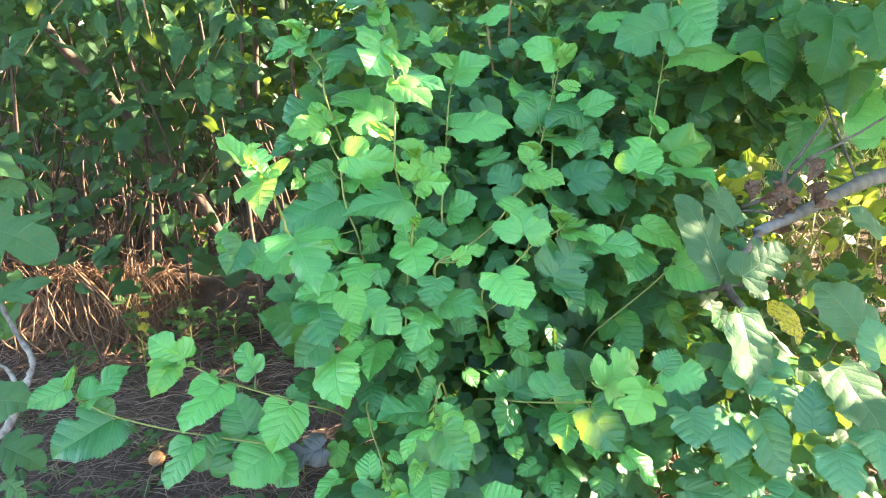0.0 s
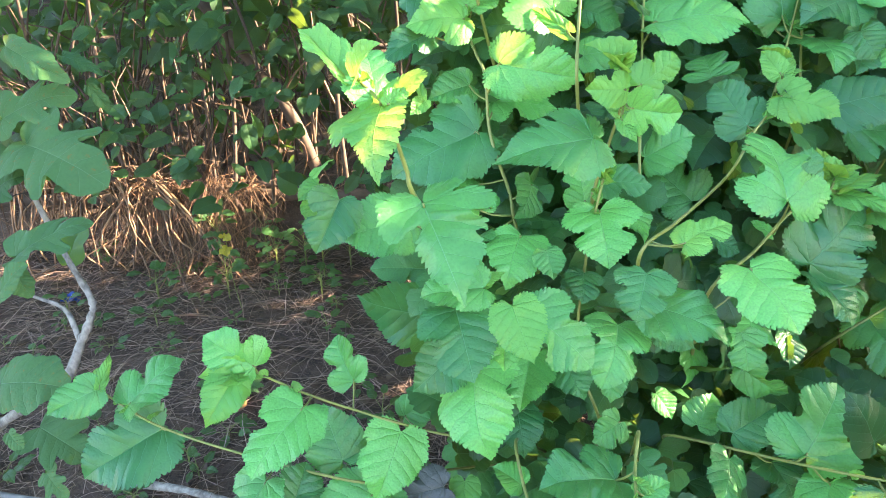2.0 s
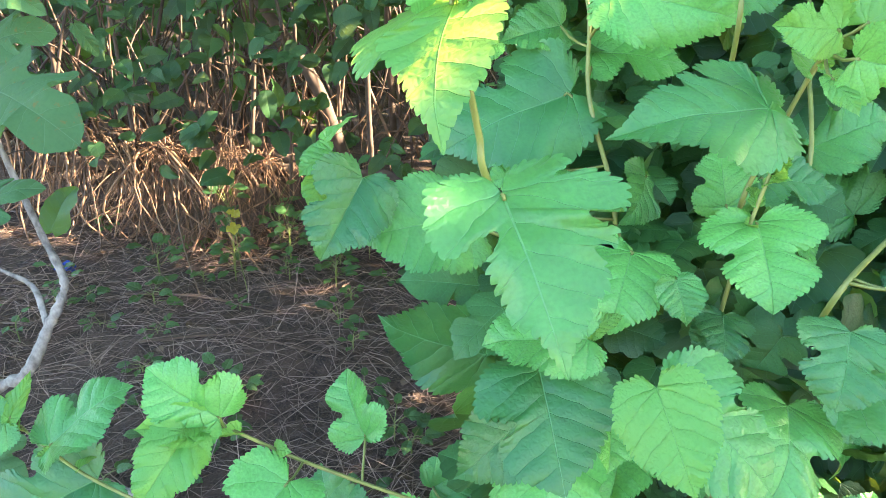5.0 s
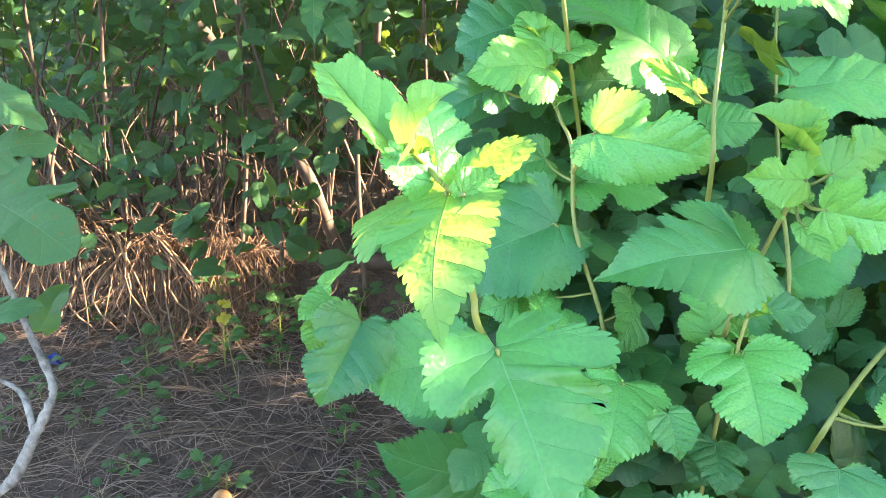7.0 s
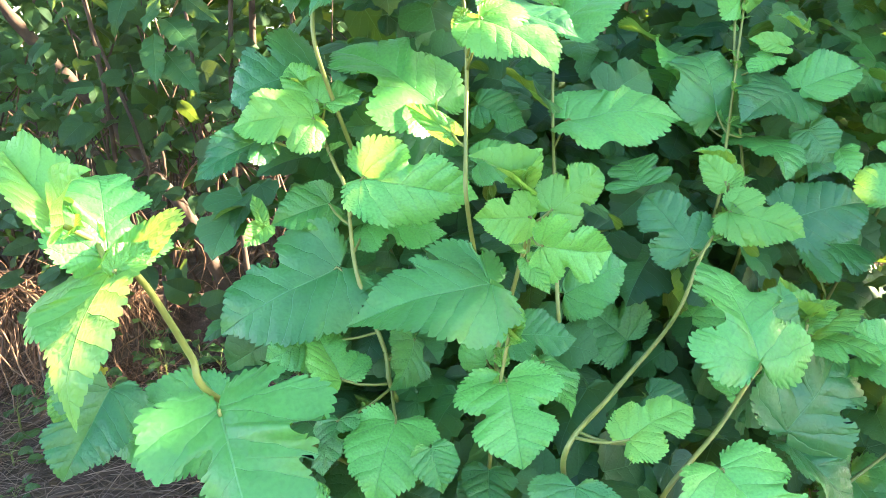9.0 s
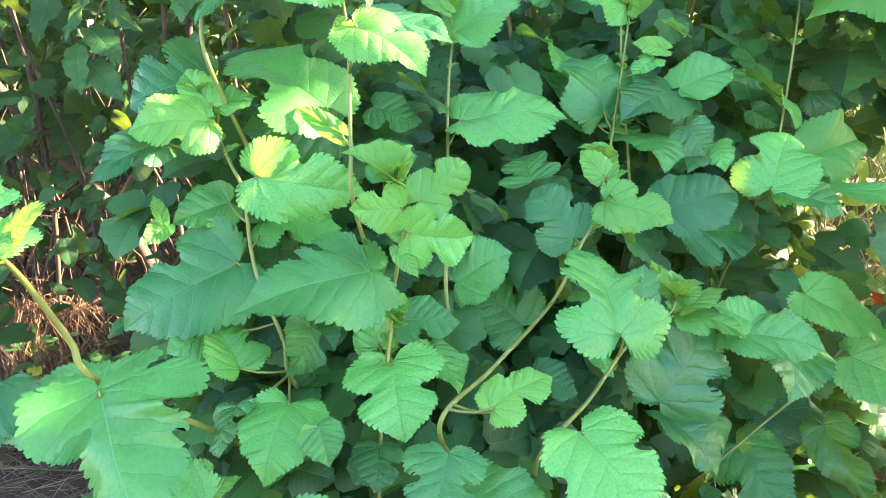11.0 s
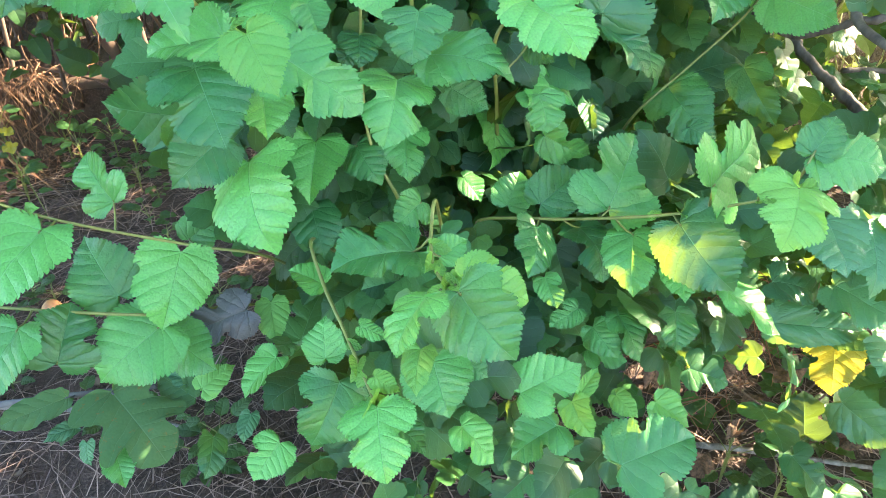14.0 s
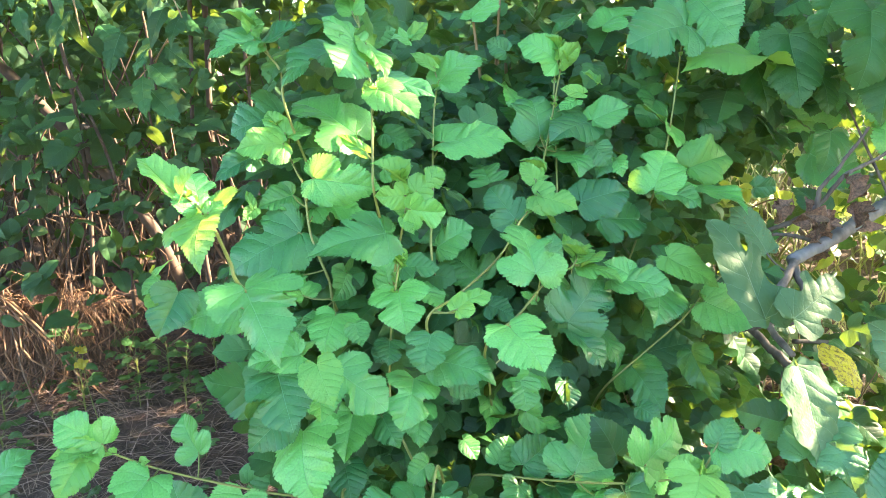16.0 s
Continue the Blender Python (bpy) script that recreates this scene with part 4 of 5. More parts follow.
flecks = random.Random(3)
GAPS += [(flecks.uniform(0.3, 0.95), flecks.uniform(1.05, 1.5), flecks.uniform(0.35, 1.0), flecks.uniform(-0.036, 0.006)) for _ in range(36)]
GAPS += [(flecks.uniform(-2.5, -0.8), flecks.uniform(3.25, 3.8), flecks.uniform(0.75, 1.6), flecks.uniform(0.0, 0.06)) for _ in range(22)]
GAPS += [(flecks.uniform(-0.2, 0.4), flecks.uniform(1.0, 1.35), flecks.uniform(0.95, 1.42), flecks.uniform(-0.050, -0.025)) for _ in range(16)]


def open_to_sun(p, wide=0.045):
    """Whether a crown leaf at p would close one of the crown's openings towards the sun."""
    for x, y, z, r in GAPS:
        v = p - Vector((x, y, z))
        if (v - SUN * v.dot(SUN)).length < r + wide:
            return True
    return False


# Leaves deep in the shrub, behind the outer shoots.
rng = random.Random(21)
inner = Foliage(MULB_LOW)
OPEN_SIDE = Vector((-0.06, 0.35, 1.35))
outer = np.array([Vector(a).lerp(b, f) - OPEN_SIDE for a, b, _ in grown for f in (0.0, 0.5, 1.0)])
reach = np.linalg.norm(outer, axis=1)
outer /= reach[:, None]


def behind(p, gap=0.012):
    """Whether a place lies deeper in the shrub than the outer leaves before it."""
    v = np.array(p - OPEN_SIDE)
    d = np.linalg.norm(v)
    near = outer @ (v / d) > math.cos(radians(2.8))
    return d > reach[near].max() + gap if near.any() else p.x > -0.02 and d > reach[np.argsort(-(outer @ (v / d)))[:4]].max()


HOLLOWS = [(Vector((0.55, 1.28, 0.43)), 0.15), (Vector((0.66, 1.30, 0.22)), 0.17), (Vector((0.76, 1.22, 0.42)), 0.13)]


def hollow(p):
    """Whether a place lies in one of the bare hollows low in the shrub."""
    return any((p - c).length < r for c, r in HOLLOWS)


for base, tip, size in grown:
    for k in range(15):
        back = rng.uniform(0.02, 0.22) if k % 2 else rng.uniform(0.1, 0.6)
        p = base + Vector((rng.gauss(0.12 * back, 0.08), back, rng.gauss(-0.2 * back, 0.09)))
        if p.z < 0.06 or p.x < -0.33 + 0.25 * back or not behind(p) or open_to_sun(p) or hollow(p):
            continue
        inner.add(hung(rng, p, strew(rng, (0, -0.55, 0.75), 0.55), rng.uniform(0.040, 0.080)), rng.randrange(4))
for _ in range(1600):
    p = Vector((rng.uniform(-0.25, 1.5), rng.uniform(0.85, 2.1), rng.uniform(0.10, 0.8)))
    if behind(p) and not open_to_sun(p) and not hollow(p):
        inner.add(hung(rng, p, strew(rng, (0.1, -0.55, 0.75), 0.55), rng.uniform(0.042, 0.078)), rng.randrange(4))
for _ in range(2300):
    d = Vector((rng.uniform(-1, 1), rng.uniform(-1, 1), rng.uniform(-1, 1)))
    p = Vector((0.50 + 0.95 * d.x, 2.2 + 0.65 * d.y, 1.05 + 0.98 * d.z))
    if d.length > 1 + 0.35 * noise.noise(p * 2.0) or p.y < 1.7 or p.x > 0.40 * p.y + 0.3 * max(0.0, 0.8 - p.z) or open_to_sun(p):
        continue
    inner.add(hung(rng, p, strew(rng, (0, -0.6, 0.7), 0.4), rng.uniform(0.06, 0.12)), rng.randrange(4))
for _ in range(190):
    p = Vector((rng.uniform(0.75, 1.5), rng.uniform(1.75, 2.5), rng.uniform(1.45, 2.25)))
    if p.x < 0.62 * p.y:
        inner.add(hung(rng, p, strew(rng, (0, -0.55, 0.75), 0.4), rng.uniform(0.055, 0.10)), rng.randrange(4))
for _ in range(260):
    p = Vector((rng.uniform(0.8, 1.5), rng.uniform(1.95, 2.7), rng.uniform(1.1, 1.6)))
    if p.x < 0.60 * p.y and noise.noise(p * 3.0) > 0.06:
        inner.add(hung(rng, p, strew(rng, (0, -0.55, 0.75), 0.4), rng.uniform(0.055, 0.10)), rng.randrange(4))
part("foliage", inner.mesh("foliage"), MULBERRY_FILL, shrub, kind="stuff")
for k in range(9):
    foot = Vector((0.25 + rng.gauss(0, 0.12), 1.8 + rng.gauss(0, 0.1), -0.02))
    top = foot + Vector((rng.uniform(-0.35, 0.7), rng.uniform(-0.15, 0.6), rng.uniform(1.1, 1.9)))
    part("stem", Tubes().add(spline([foot, foot.lerp(top, 0.5) + Vector((rng.gauss(0, .06), .08, 0)), top], 24), 0.009, 0.003, 8, 0.08, rng).mesh("stem"), STEM_OLD, shrub)

# ---- the fig trees ----
def gnarl(line, amount, rng):
    """A line with the small bends of a branch that grew from bud to bud."""
    ph = [rng.uniform(0, 6.28) for _ in range(4)]
    u = np.linspace(0, 1, len(line))
    off = np.stack([np.sin(17 * u + ph[0]), np.sin(23 * u + ph[1]), np.sin(13 * u + ph[2])], 1) + 0.4 * np.stack([np.sin(61 * u + ph[3]), np.sin(53 * u), np.cos(47 * u)], 1)
    return line + off * (amount * np.minimum(1, 8 * u))[:, None]


fig = thing("fig_tree", (2.1, 2.3, 0), "fig tree with broad lobed leaves on grey branches, lit from behind", "tree")
TRUNK = [(2.1, 2.3, -0.05), (2.0, 2.2, 0.5), (1.75, 2.05, 0.95), (1.45, 1.90, 1.14)]
LIMB = [(1.45, 1.90, 1.14), (1.162, 1.732, 1.142), (1.0, 1.623, 1.127), (0.835, 1.51, 1.098), (0.706, 1.448, 1.065)]
part("trunk", Tubes().add(spline(TRUNK, 40), 0.045, 0.028, 12, 0.06, rng).mesh("trunk"), FIG_BARK, fig)
part("branch", Tubes().add(spline(LIMB, 50), 0.021, 0.012, 12, 0.12, rng).mesh("branch"), FIG_BARK, fig)
LIMB_BARK = bark_material("dark_twig_bark", (0.028, 0.022, 0.018), (0.17, 0.14, 0.115), 55, 0.92, 3.0, 0.004)
twig = [(0.72, 1.455, 1.07), (0.63, 1.36, 1.02), (0.591, 1.301, 0.993), (0.584, 1.213, 0.978)]
spray = part("twig", Tubes().add(spline(twig, 24), 0.009, 0.005, 8, 0.12, rng).mesh("twig"), LIMB_BARK, fig)
stalks = Tubes().add(spline(twig, 24), 0.009, 0.005, 8, 0.12, rng)
lay_leaves([
    (0.540, 1.230, 1.036, 0.475, 1.338, 1.176, "PF", 0.74),
    (0.573, 1.208, 1.044, 0.678, 1.269, 1.086, "FF", 0.85),
    (0.541, 1.135, 0.998, 0.552, 1.060, 0.864, "PP", 0.78),
    (0.660, 1.251, 0.972, 0.690, 1.191, 0.908, "PPs", 0.75),
    (0.826, 1.195, 0.919, 0.753, 1.279, 1.003, "PP", 1.00),
    (0.711, 1.089, 0.912, 0.739, 0.977, 0.817, "PP", 1.00),
    (0.985, 1.445, 1.054, 0.921, 1.482, 1.110, "PP", 1.00),
    (0.655, 1.452, 1.080, 0.611, 1.524, 1.156, "PP", 0.90),
    (0.664, 1.115, 0.694, 0.617, 1.064, 0.644, "FF", 1.00),
], spline(twig, 24), spray, stalks, 0.005, False, Vector((0.18, -0.72, 0.66)))
spray.data = stalks.mesh("twig")
spray.data.materials.append(LIMB_BARK)
upper = part("twig", Tubes().add(spline([(1.05, 1.66, 1.13), (1.0, 1.8, 1.35), (0.95, 1.9, 1.6)], 20), 0.0035, 0.0015, 8, 0.1, rng).mesh("twig"), LIMB_BARK, fig)
lay_leaves([
    (0.939, 1.808, 1.221, 1.055, 1.776, 1.149, "HH", 1.00),
    (1.039, 1.769, 1.399, 1.133, 1.839, 1.270, "HH", 0.80),
    (1.118, 1.711, 1.247, 1.133, 1.814, 1.353, "HH", 1.00),
    (1.024, 1.926, 1.269, 0.982, 1.999, 1.360, "HH", 1.00),
], None, upper, None, 0.005, False)
for line, r in (([(2.0, 2.2, 0.5), (1.35, 1.72, 0.60), (0.902, 1.489, 0.712), (0.813, 1.554, 0.774), (0.762, 1.614, 0.831), (0.735, 1.68, 0.88)], 0.016),
                ([(0.706, 1.448, 1.065), (0.685, 1.352, 0.999), (0.634, 1.349, 0.976), (0.565, 1.392, 0.951), (0.528, 1.447, 0.971)], 0.008),
                ([(1.7, 2.03, 0.98), (1.5, 1.9, 0.8), (1.2, 1.75, 0.75), (0.9, 1.7, 0.78)], 0.011), ([(1.45, 1.9, 1.14), (1.9, 1.5, 1.7), (2.0, 1.0, 2.2)], 0.016),
                ([(2.0, 2.2, 0.5), (2.3, 2.4, 1.3), (2.2, 2.5, 2.3)], 0.025)):
    part("branch", Tubes().add(gnarl(spline(line, 60), 0.0025, rng), r, r * 0.5, 9, 0.16, rng).mesh("branch"), LIMB_BARK, fig)
for line in ([(0.816, 1.520, 1.086), (0.775, 1.512, 1.088), (0.729, 1.520, 1.099), (0.694, 1.539, 1.088)],
             [(0.717, 1.563, 1.096), (0.785, 1.530, 1.146), (0.840, 1.528, 1.216), (0.919, 1.536, 1.256), (1.008, 1.533, 1.313)],
             [(0.803, 1.533, 1.100), (0.787, 1.522, 1.180), (0.825, 1.517, 1.246), (0.866, 1.518, 1.314)]):
    part("twig", Tubes().add(gnarl(spline(line, 40), 0.0015, rng), 0.0055, 0.0028, 7, 0.18, rng).mesh("twig"), LIMB_BARK, fig)
rng = random.Random(5)
crown = Foliage(FIG_LOW)
side = Foliage(MULB_LOW)
for _ in range(270):
    p = Vector((rng.uniform(0.75, 2.4), rng.uniform(1.55, 3.2), rng.uniform(0.15, 2.3)))
    if p.x > 0.42 * p.y and noise.noise(p * 2.6) > (0.05 if p.z > 0.8 else -0.1):
        side.add(hung(rng, p, strew(rng, (-0.2, -0.5, 0.7), 0.45), rng.uniform(0.06, 0.11)), rng.randrange(4))
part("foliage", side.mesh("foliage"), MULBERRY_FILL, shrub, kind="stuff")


def screen(p, size):
    """Adds a crown leaf unless it would close one of the openings."""
    m = hung(rng, p, strew(rng, (0.3, -0.2, 0.8), 0.5), size)
    kind = rng.randrange(2)
    if not open_to_sun(m @ Vector((0, 0.45, 0)), 0.45 * size):
        crown.add(m, kind)


for _ in range(60):
    p = Vector((rng.uniform(0.92, 1.55), rng.uniform(1.65, 2.4), rng.uniform(1.5, 2.2)))
    crown.add(hung(rng, p, strew(rng, (-0.2, -0.6, 0.6), 0.4), rng.uniform(0.09, 0.15)), rng.randrange(2))
# Crown mostly out of view, its density set to block or pass the sun.
while crown.n < 1800 * len(FIG_LOW[0][0]):
    d = Vector((rng.uniform(-1, 1), rng.uniform(-1, 1), rng.uniform(-1, 1)))
    p = Vector((2.45 + 1.15 * d.x, 2.35 + 2.1 * d.y, 1.65 + 1.35 * d.z))
    rise = p.z - 0.477 * p.x
    keep = 0.60 if rise > 1.22 else 0.30 if rise < 0.60 else 0.95
    if d.length < 1 + 0.3 * noise.noise(p * 1.3) and rng.random() < keep and p.x > 0.60 * p.y + 0.25:
        screen(p, rng.uniform(0.13, 0.21))
# Unseen leaf clusters added along the sun's way to shade chosen shrub leaves.
for _ in range(14):
    p = Vector((-0.222, 1.005, 1.142)) + SUN * rng.uniform(1.9, 3.2) + Vector((rng.gauss(0, .04), rng.gauss(0, .04), rng.gauss(0, .03)))
    screen(p, rng.uniform(0.08, 0.12))
for _ in range(16):
    p = Vector((-0.30, 1.02, 1.325)) + SUN * rng.uniform(1.9, 3.2) + Vector((rng.gauss(0, .05), rng.gauss(0, .06), rng.gauss(0, .04)))
    screen(p, rng.uniform(0.08, 0.13))
for place, count in (((-0.253, 0.938, 1.250), 9), ((-0.265, 0.950, 1.255), 9), ((-0.212, 1.037, 1.172), 10), ((-0.270, 1.022, 1.160), 10)):
    for _ in range(count):
        p = Vector(place) + SUN * rng.uniform(1.7, 2.6) + Vector((rng.gauss(0, .02), rng.gauss(0, .03), rng.gauss(0, .02)))
        screen(p, rng.uniform(0.06, 0.09))
for place, count in (((0.12, 1.085, 1.06), 12), ((0.04, 1.10, 1.09), 10), ((0.16, 1.10, 0.80), 8), ((0.201, 1.116, 0.864), 9)):
    for _ in range(count):
        p = Vector(place) + SUN * rng.uniform(1.7, 3.2) + Vector((rng.gauss(0, .06), rng.gauss(0, .06), rng.gauss(0, .05)))
        screen(p, rng.uniform(0.10, 0.15))
part("crown", crown.mesh("crown"), FIG_FILL, fig, kind="stuff")
rng = random.Random(22)


def ball(name, at, r, material, parent=None, squash=1.0, seed=0):
    bm = bmesh.new()
    bmesh.ops.create_uvsphere(bm, u_segments=20, v_segments=12, radius=1.0)
    for v in bm.verts:
        k = 1 + 0.05 * noise.noise(v.co * 1.7 + Vector((seed, 0, 0)))
        v.co = Vector((v.co.x * k, v.co.y * k, v.co.z * squash * k * (1 + 0.12 * max(0.0, v.co.z))))
    me = bpy.data.meshes.new(name)
    bm.to_mesh(me)
    bm.free()
    me.polygons.foreach_set("use_smooth", [True] * len(me.polygons))
    return part(name, me, material, parent, at=Matrix.Translation(at) @ Matrix.Scale(r, 4))


def plain(name, dark, light, rough=0.6, scale=20.0, relief=0.001):
    m = Nodes(name)
    n = m.noise(scale, 4.0, coords=m.coords())
    m.put(m.mix(m.step(n, 0.3, 0.7), dark, light), m.bsdf.inputs["Base Color"])
    m.bsdf.inputs["Roughness"].default_value = rough
    m.put(m.bump(n, 0.4, relief), m.bsdf.inputs["Normal"])
    return m.mat


FRUIT = plain("fig_fruit_skin", (0.10, 0.20, 0.06), (0.20, 0.30, 0.10), 0.5, 6.0)
ball("fruit", (0.84, 1.70, 0.745), 0.021, FRUIT, fig, 1.1)

fig_left = thing("fig_shrub", (-1.75, 1.7, 0), "young fig shrub with large lobed leaves and bare branches", "shrub")
pale = [(-1.75, 1.70, -0.03), (-1.5, 1.62, 0.25), (-1.276, 1.601, 0.422), (-1.213, 1.627, 0.458), (-1.18, 1.67, 0.542), (-1.161, 1.698, 0.595), (-1.161, 1.717, 0.637), (-1.219, 1.748, 0.72), (-1.30, 1.78, 0.9)]
part("branch", Tubes().add(spline(pale, 60), 0.014, 0.006, 12, 0.26, rng).mesh("branch"), DEAD_BARK, fig_left, "pale bare branch")
part("branch", Tubes().add(spline([(-1.18, 1.67, 0.54), (-1.24, 1.72, 0.60), (-1.33, 1.74, 0.62), (-1.42, 1.74, 0.66)], 18), 0.007, 0.003, 8, 0.14, rng).mesh("branch"), DEAD_BARK, fig_left)
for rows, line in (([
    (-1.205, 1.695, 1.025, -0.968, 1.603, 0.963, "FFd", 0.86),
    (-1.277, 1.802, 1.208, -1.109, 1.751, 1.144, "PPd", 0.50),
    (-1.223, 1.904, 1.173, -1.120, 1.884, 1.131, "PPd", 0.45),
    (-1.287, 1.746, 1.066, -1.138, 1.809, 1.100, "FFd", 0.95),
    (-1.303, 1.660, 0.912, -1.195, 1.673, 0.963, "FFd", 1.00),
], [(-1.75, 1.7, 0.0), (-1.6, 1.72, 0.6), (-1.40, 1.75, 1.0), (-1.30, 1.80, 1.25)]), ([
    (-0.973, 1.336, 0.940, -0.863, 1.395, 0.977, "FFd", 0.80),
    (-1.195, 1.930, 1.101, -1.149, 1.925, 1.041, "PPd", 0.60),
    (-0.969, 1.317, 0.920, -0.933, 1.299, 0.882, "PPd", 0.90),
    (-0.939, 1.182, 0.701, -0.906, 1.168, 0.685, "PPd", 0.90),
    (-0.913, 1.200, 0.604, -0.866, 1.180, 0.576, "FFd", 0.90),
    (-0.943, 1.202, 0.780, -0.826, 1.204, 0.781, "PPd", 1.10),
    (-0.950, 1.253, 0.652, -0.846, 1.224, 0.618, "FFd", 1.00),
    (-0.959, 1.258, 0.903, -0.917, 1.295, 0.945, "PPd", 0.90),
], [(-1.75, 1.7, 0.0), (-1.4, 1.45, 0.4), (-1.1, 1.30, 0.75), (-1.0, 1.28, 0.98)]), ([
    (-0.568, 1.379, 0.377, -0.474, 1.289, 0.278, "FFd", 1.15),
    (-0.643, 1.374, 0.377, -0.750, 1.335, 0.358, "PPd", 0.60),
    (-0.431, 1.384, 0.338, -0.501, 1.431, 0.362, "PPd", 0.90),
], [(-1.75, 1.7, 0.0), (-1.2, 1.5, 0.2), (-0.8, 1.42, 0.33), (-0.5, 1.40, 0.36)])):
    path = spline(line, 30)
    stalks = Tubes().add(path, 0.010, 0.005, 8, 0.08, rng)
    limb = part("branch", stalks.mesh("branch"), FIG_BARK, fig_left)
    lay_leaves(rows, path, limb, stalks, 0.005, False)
    limb.data = stalks.mesh("branch")
    limb.data.materials.append(FIG_BARK)
crown = Foliage(FIG_LOW)
for _ in range(70):
    p = Vector((rng.uniform(-2.4, -1.45), rng.uniform(1.3, 2.1), rng.uniform(0.4, 1.6)))
    crown.add(hung(rng, p, strew(rng, (0.2, -0.5, 0.7), 0.4), rng.uniform(0.12, 0.2)), rng.randrange(2))
part("crown", crown.mesh("crown"), FIG_FILL, fig_left, kind="stuff")

# ---- the bank behind: a log, hanging straw, canes, thicket ----
LOG_BARK = bark_material("weathered_log_bark", (0.045, 0.030, 0.022), (0.112, 0.073, 0.053), 22, 0.85, 1.0, 0.006)
log_line = spline([(-3.4, 3.36, 0.21), (-2.5, 3.32, 0.24), (-1.9, 3.33, 0.28), (-1.2, 3.36, 0.31), (-0.6, 3.42, 0.30)], 50)
tagged(part("fallen_log", Tubes().add(log_line, 0.036, 0.028, 14, 0.14, rng).mesh("log"), LOG_BARK), "weathered brown log lying along a low bank", "log")
lean = spline([(-2.15, 3.50, 1.90), (-1.97, 3.44, 1.65), (-1.85, 3.42, 1.467), (-1.58, 3.42, 1.137), (-1.43, 3.42, 0.936), (-1.24, 3.42, 0.662), (-1.12, 3.46, 0.28)], 60)
tagged(part("leaning_trunk", Tubes().add(lean, 0.020, 0.028, 12, 0.12, rng).mesh("trunk"), LOG_BARK), "leaning bare brown trunk in the undergrowth", "trunk")
for x, y, z, r in ((-2.3, 4.4, 2.6, 0.016), (-0.4, 4.3, 2.6, 0.016), (-0.95, 3.3, 2.7, 0.012), (-1.32, 3.25, 2.7, 0.008), (-1.55, 3.3, 2.7, 0.010), (-2.05, 3.3, 2.7, 0.009), (-0.72, 3.4, 2.7, 0.010), (-1.15, 3.45, 2.7, 0.009)):
    bent = spline([(x, y, 0.1), (x + rng.gauss(0, .06), y, 0.9), (x + rng.gauss(0, .1), y, 1.7), (x + rng.gauss(0, .2), y, z)], 30)
    tagged(part("sapling_trunk", Tubes().add(bent, r, r * 0.6, 8, 0.06, rng).mesh("sapling"), LOG_BARK), "slim upright brown sapling trunk", "trunk", "saplings on the bank")


def straws(count, place, length, lean, r=0.0016, sides=3, bow=0.0):
    """Dry stalks: place gives a foot and a way."""
    t = Tubes()
    for _ in range(count):
        foot, way = place()
        n = length()
        way = (Vector(way) + Vector((rng.gauss(0, lean), rng.gauss(0, lean), rng.gauss(0, lean)))).normalized() * n
        sag = Vector((rng.gauss(0, 0.06), rng.gauss(0, 0.06), -0.10)) * n
        line = [foot, Vector(foot) + way * 0.5 - sag * 0.6, Vector(foot) + way + sag]
        if bow:
            line[1] += Vector((rng.gauss(0, bow), rng.gauss(0, bow), abs(rng.gauss(0, bow)))) * n
            line = spline(line, 8)
        t.add(line, r * rng.uniform(0.7, 1.5), r * 0.5, sides)
    return t


def curtain():
    x = -2.15 + rng.choice((-0.55, -0.3, 0.0, 0.2, 0.45)) + rng.gauss(0, 0.085)
    return (x, 3.24 + rng.uniform(-0.03, 0.12), 0.27 + rng.uniform(-0.05, 0.09)), (rng.gauss(0.12, 0.2), -0.35, -1.0)


def tussock(x, y, z, strands, fall, swing, thick=0.0052):
    """Dry stalks falling from one root in a bowed sheaf."""
    t = Tubes()
    for k in range(strands):
        f = rng.gauss(0, 0.5) if k % 3 else rng.choice((-0.9, 0.4, 1.2)) + rng.gauss(0, 0.1)
        foot = Vector((x + 0.05 * f + rng.gauss(0, 0.02), y + rng.gauss(0, 0.03), z + rng.gauss(0, 0.025)))
        n = fall * rng.uniform(0.45, 1.2)
        drift = swing + 0.5 * f + rng.gauss(0, 0.28)
        knee = foot + Vector((0.3 * drift * n, -rng.uniform(0.08, 0.22) * n, rng.uniform(-0.05, 0.16) * n))
        low = foot + Vector((0.75 * drift * n + rng.gauss(0, 0.07), -rng.uniform(0.3, 0.65) * n, -0.50 * n))
        end = foot + Vector((drift * n * rng.uniform(0.6, 1.5) + rng.gauss(0, 0.06), -rng.uniform(0.45, 1.0) * n, -0.95 * n))
        end.z = max(end.z, 0.012)
        low.z = max(low.z, 0.02)
        t.add(gnarl(spline([foot, knee, low, end], 11), thick, rng), thick * (0.7 + 1.3 * rng.random() ** 2), thick * 0.55, 5, 0.10, rng)
    return tagged(part("grass_tussock", t.mesh("grass_tussock"), STRAW), "pale dry stalks hanging in a sheaf over the bank" if thick > 0.002 else "fine brown dry grass matted over the bank", "grass", "tussocks along the bank")


for x, n, fall, swing in ((-2.95, 12, 0.42, -0.1), (-2.68, 14, 0.46, 0.15), (-2.46, 13, 0.48, 0.45), (-2.28, 15, 0.46, 0.2), (-2.10, 14, 0.48, 0.5), (-1.93, 12, 0.44, 0.6), (-1.40, 4, 0.34, 0.5)):
    tussock(x, 3.26 + rng.uniform(-0.02, 0.05), 0.33 + rng.uniform(-0.03, 0.05), n, fall, swing)
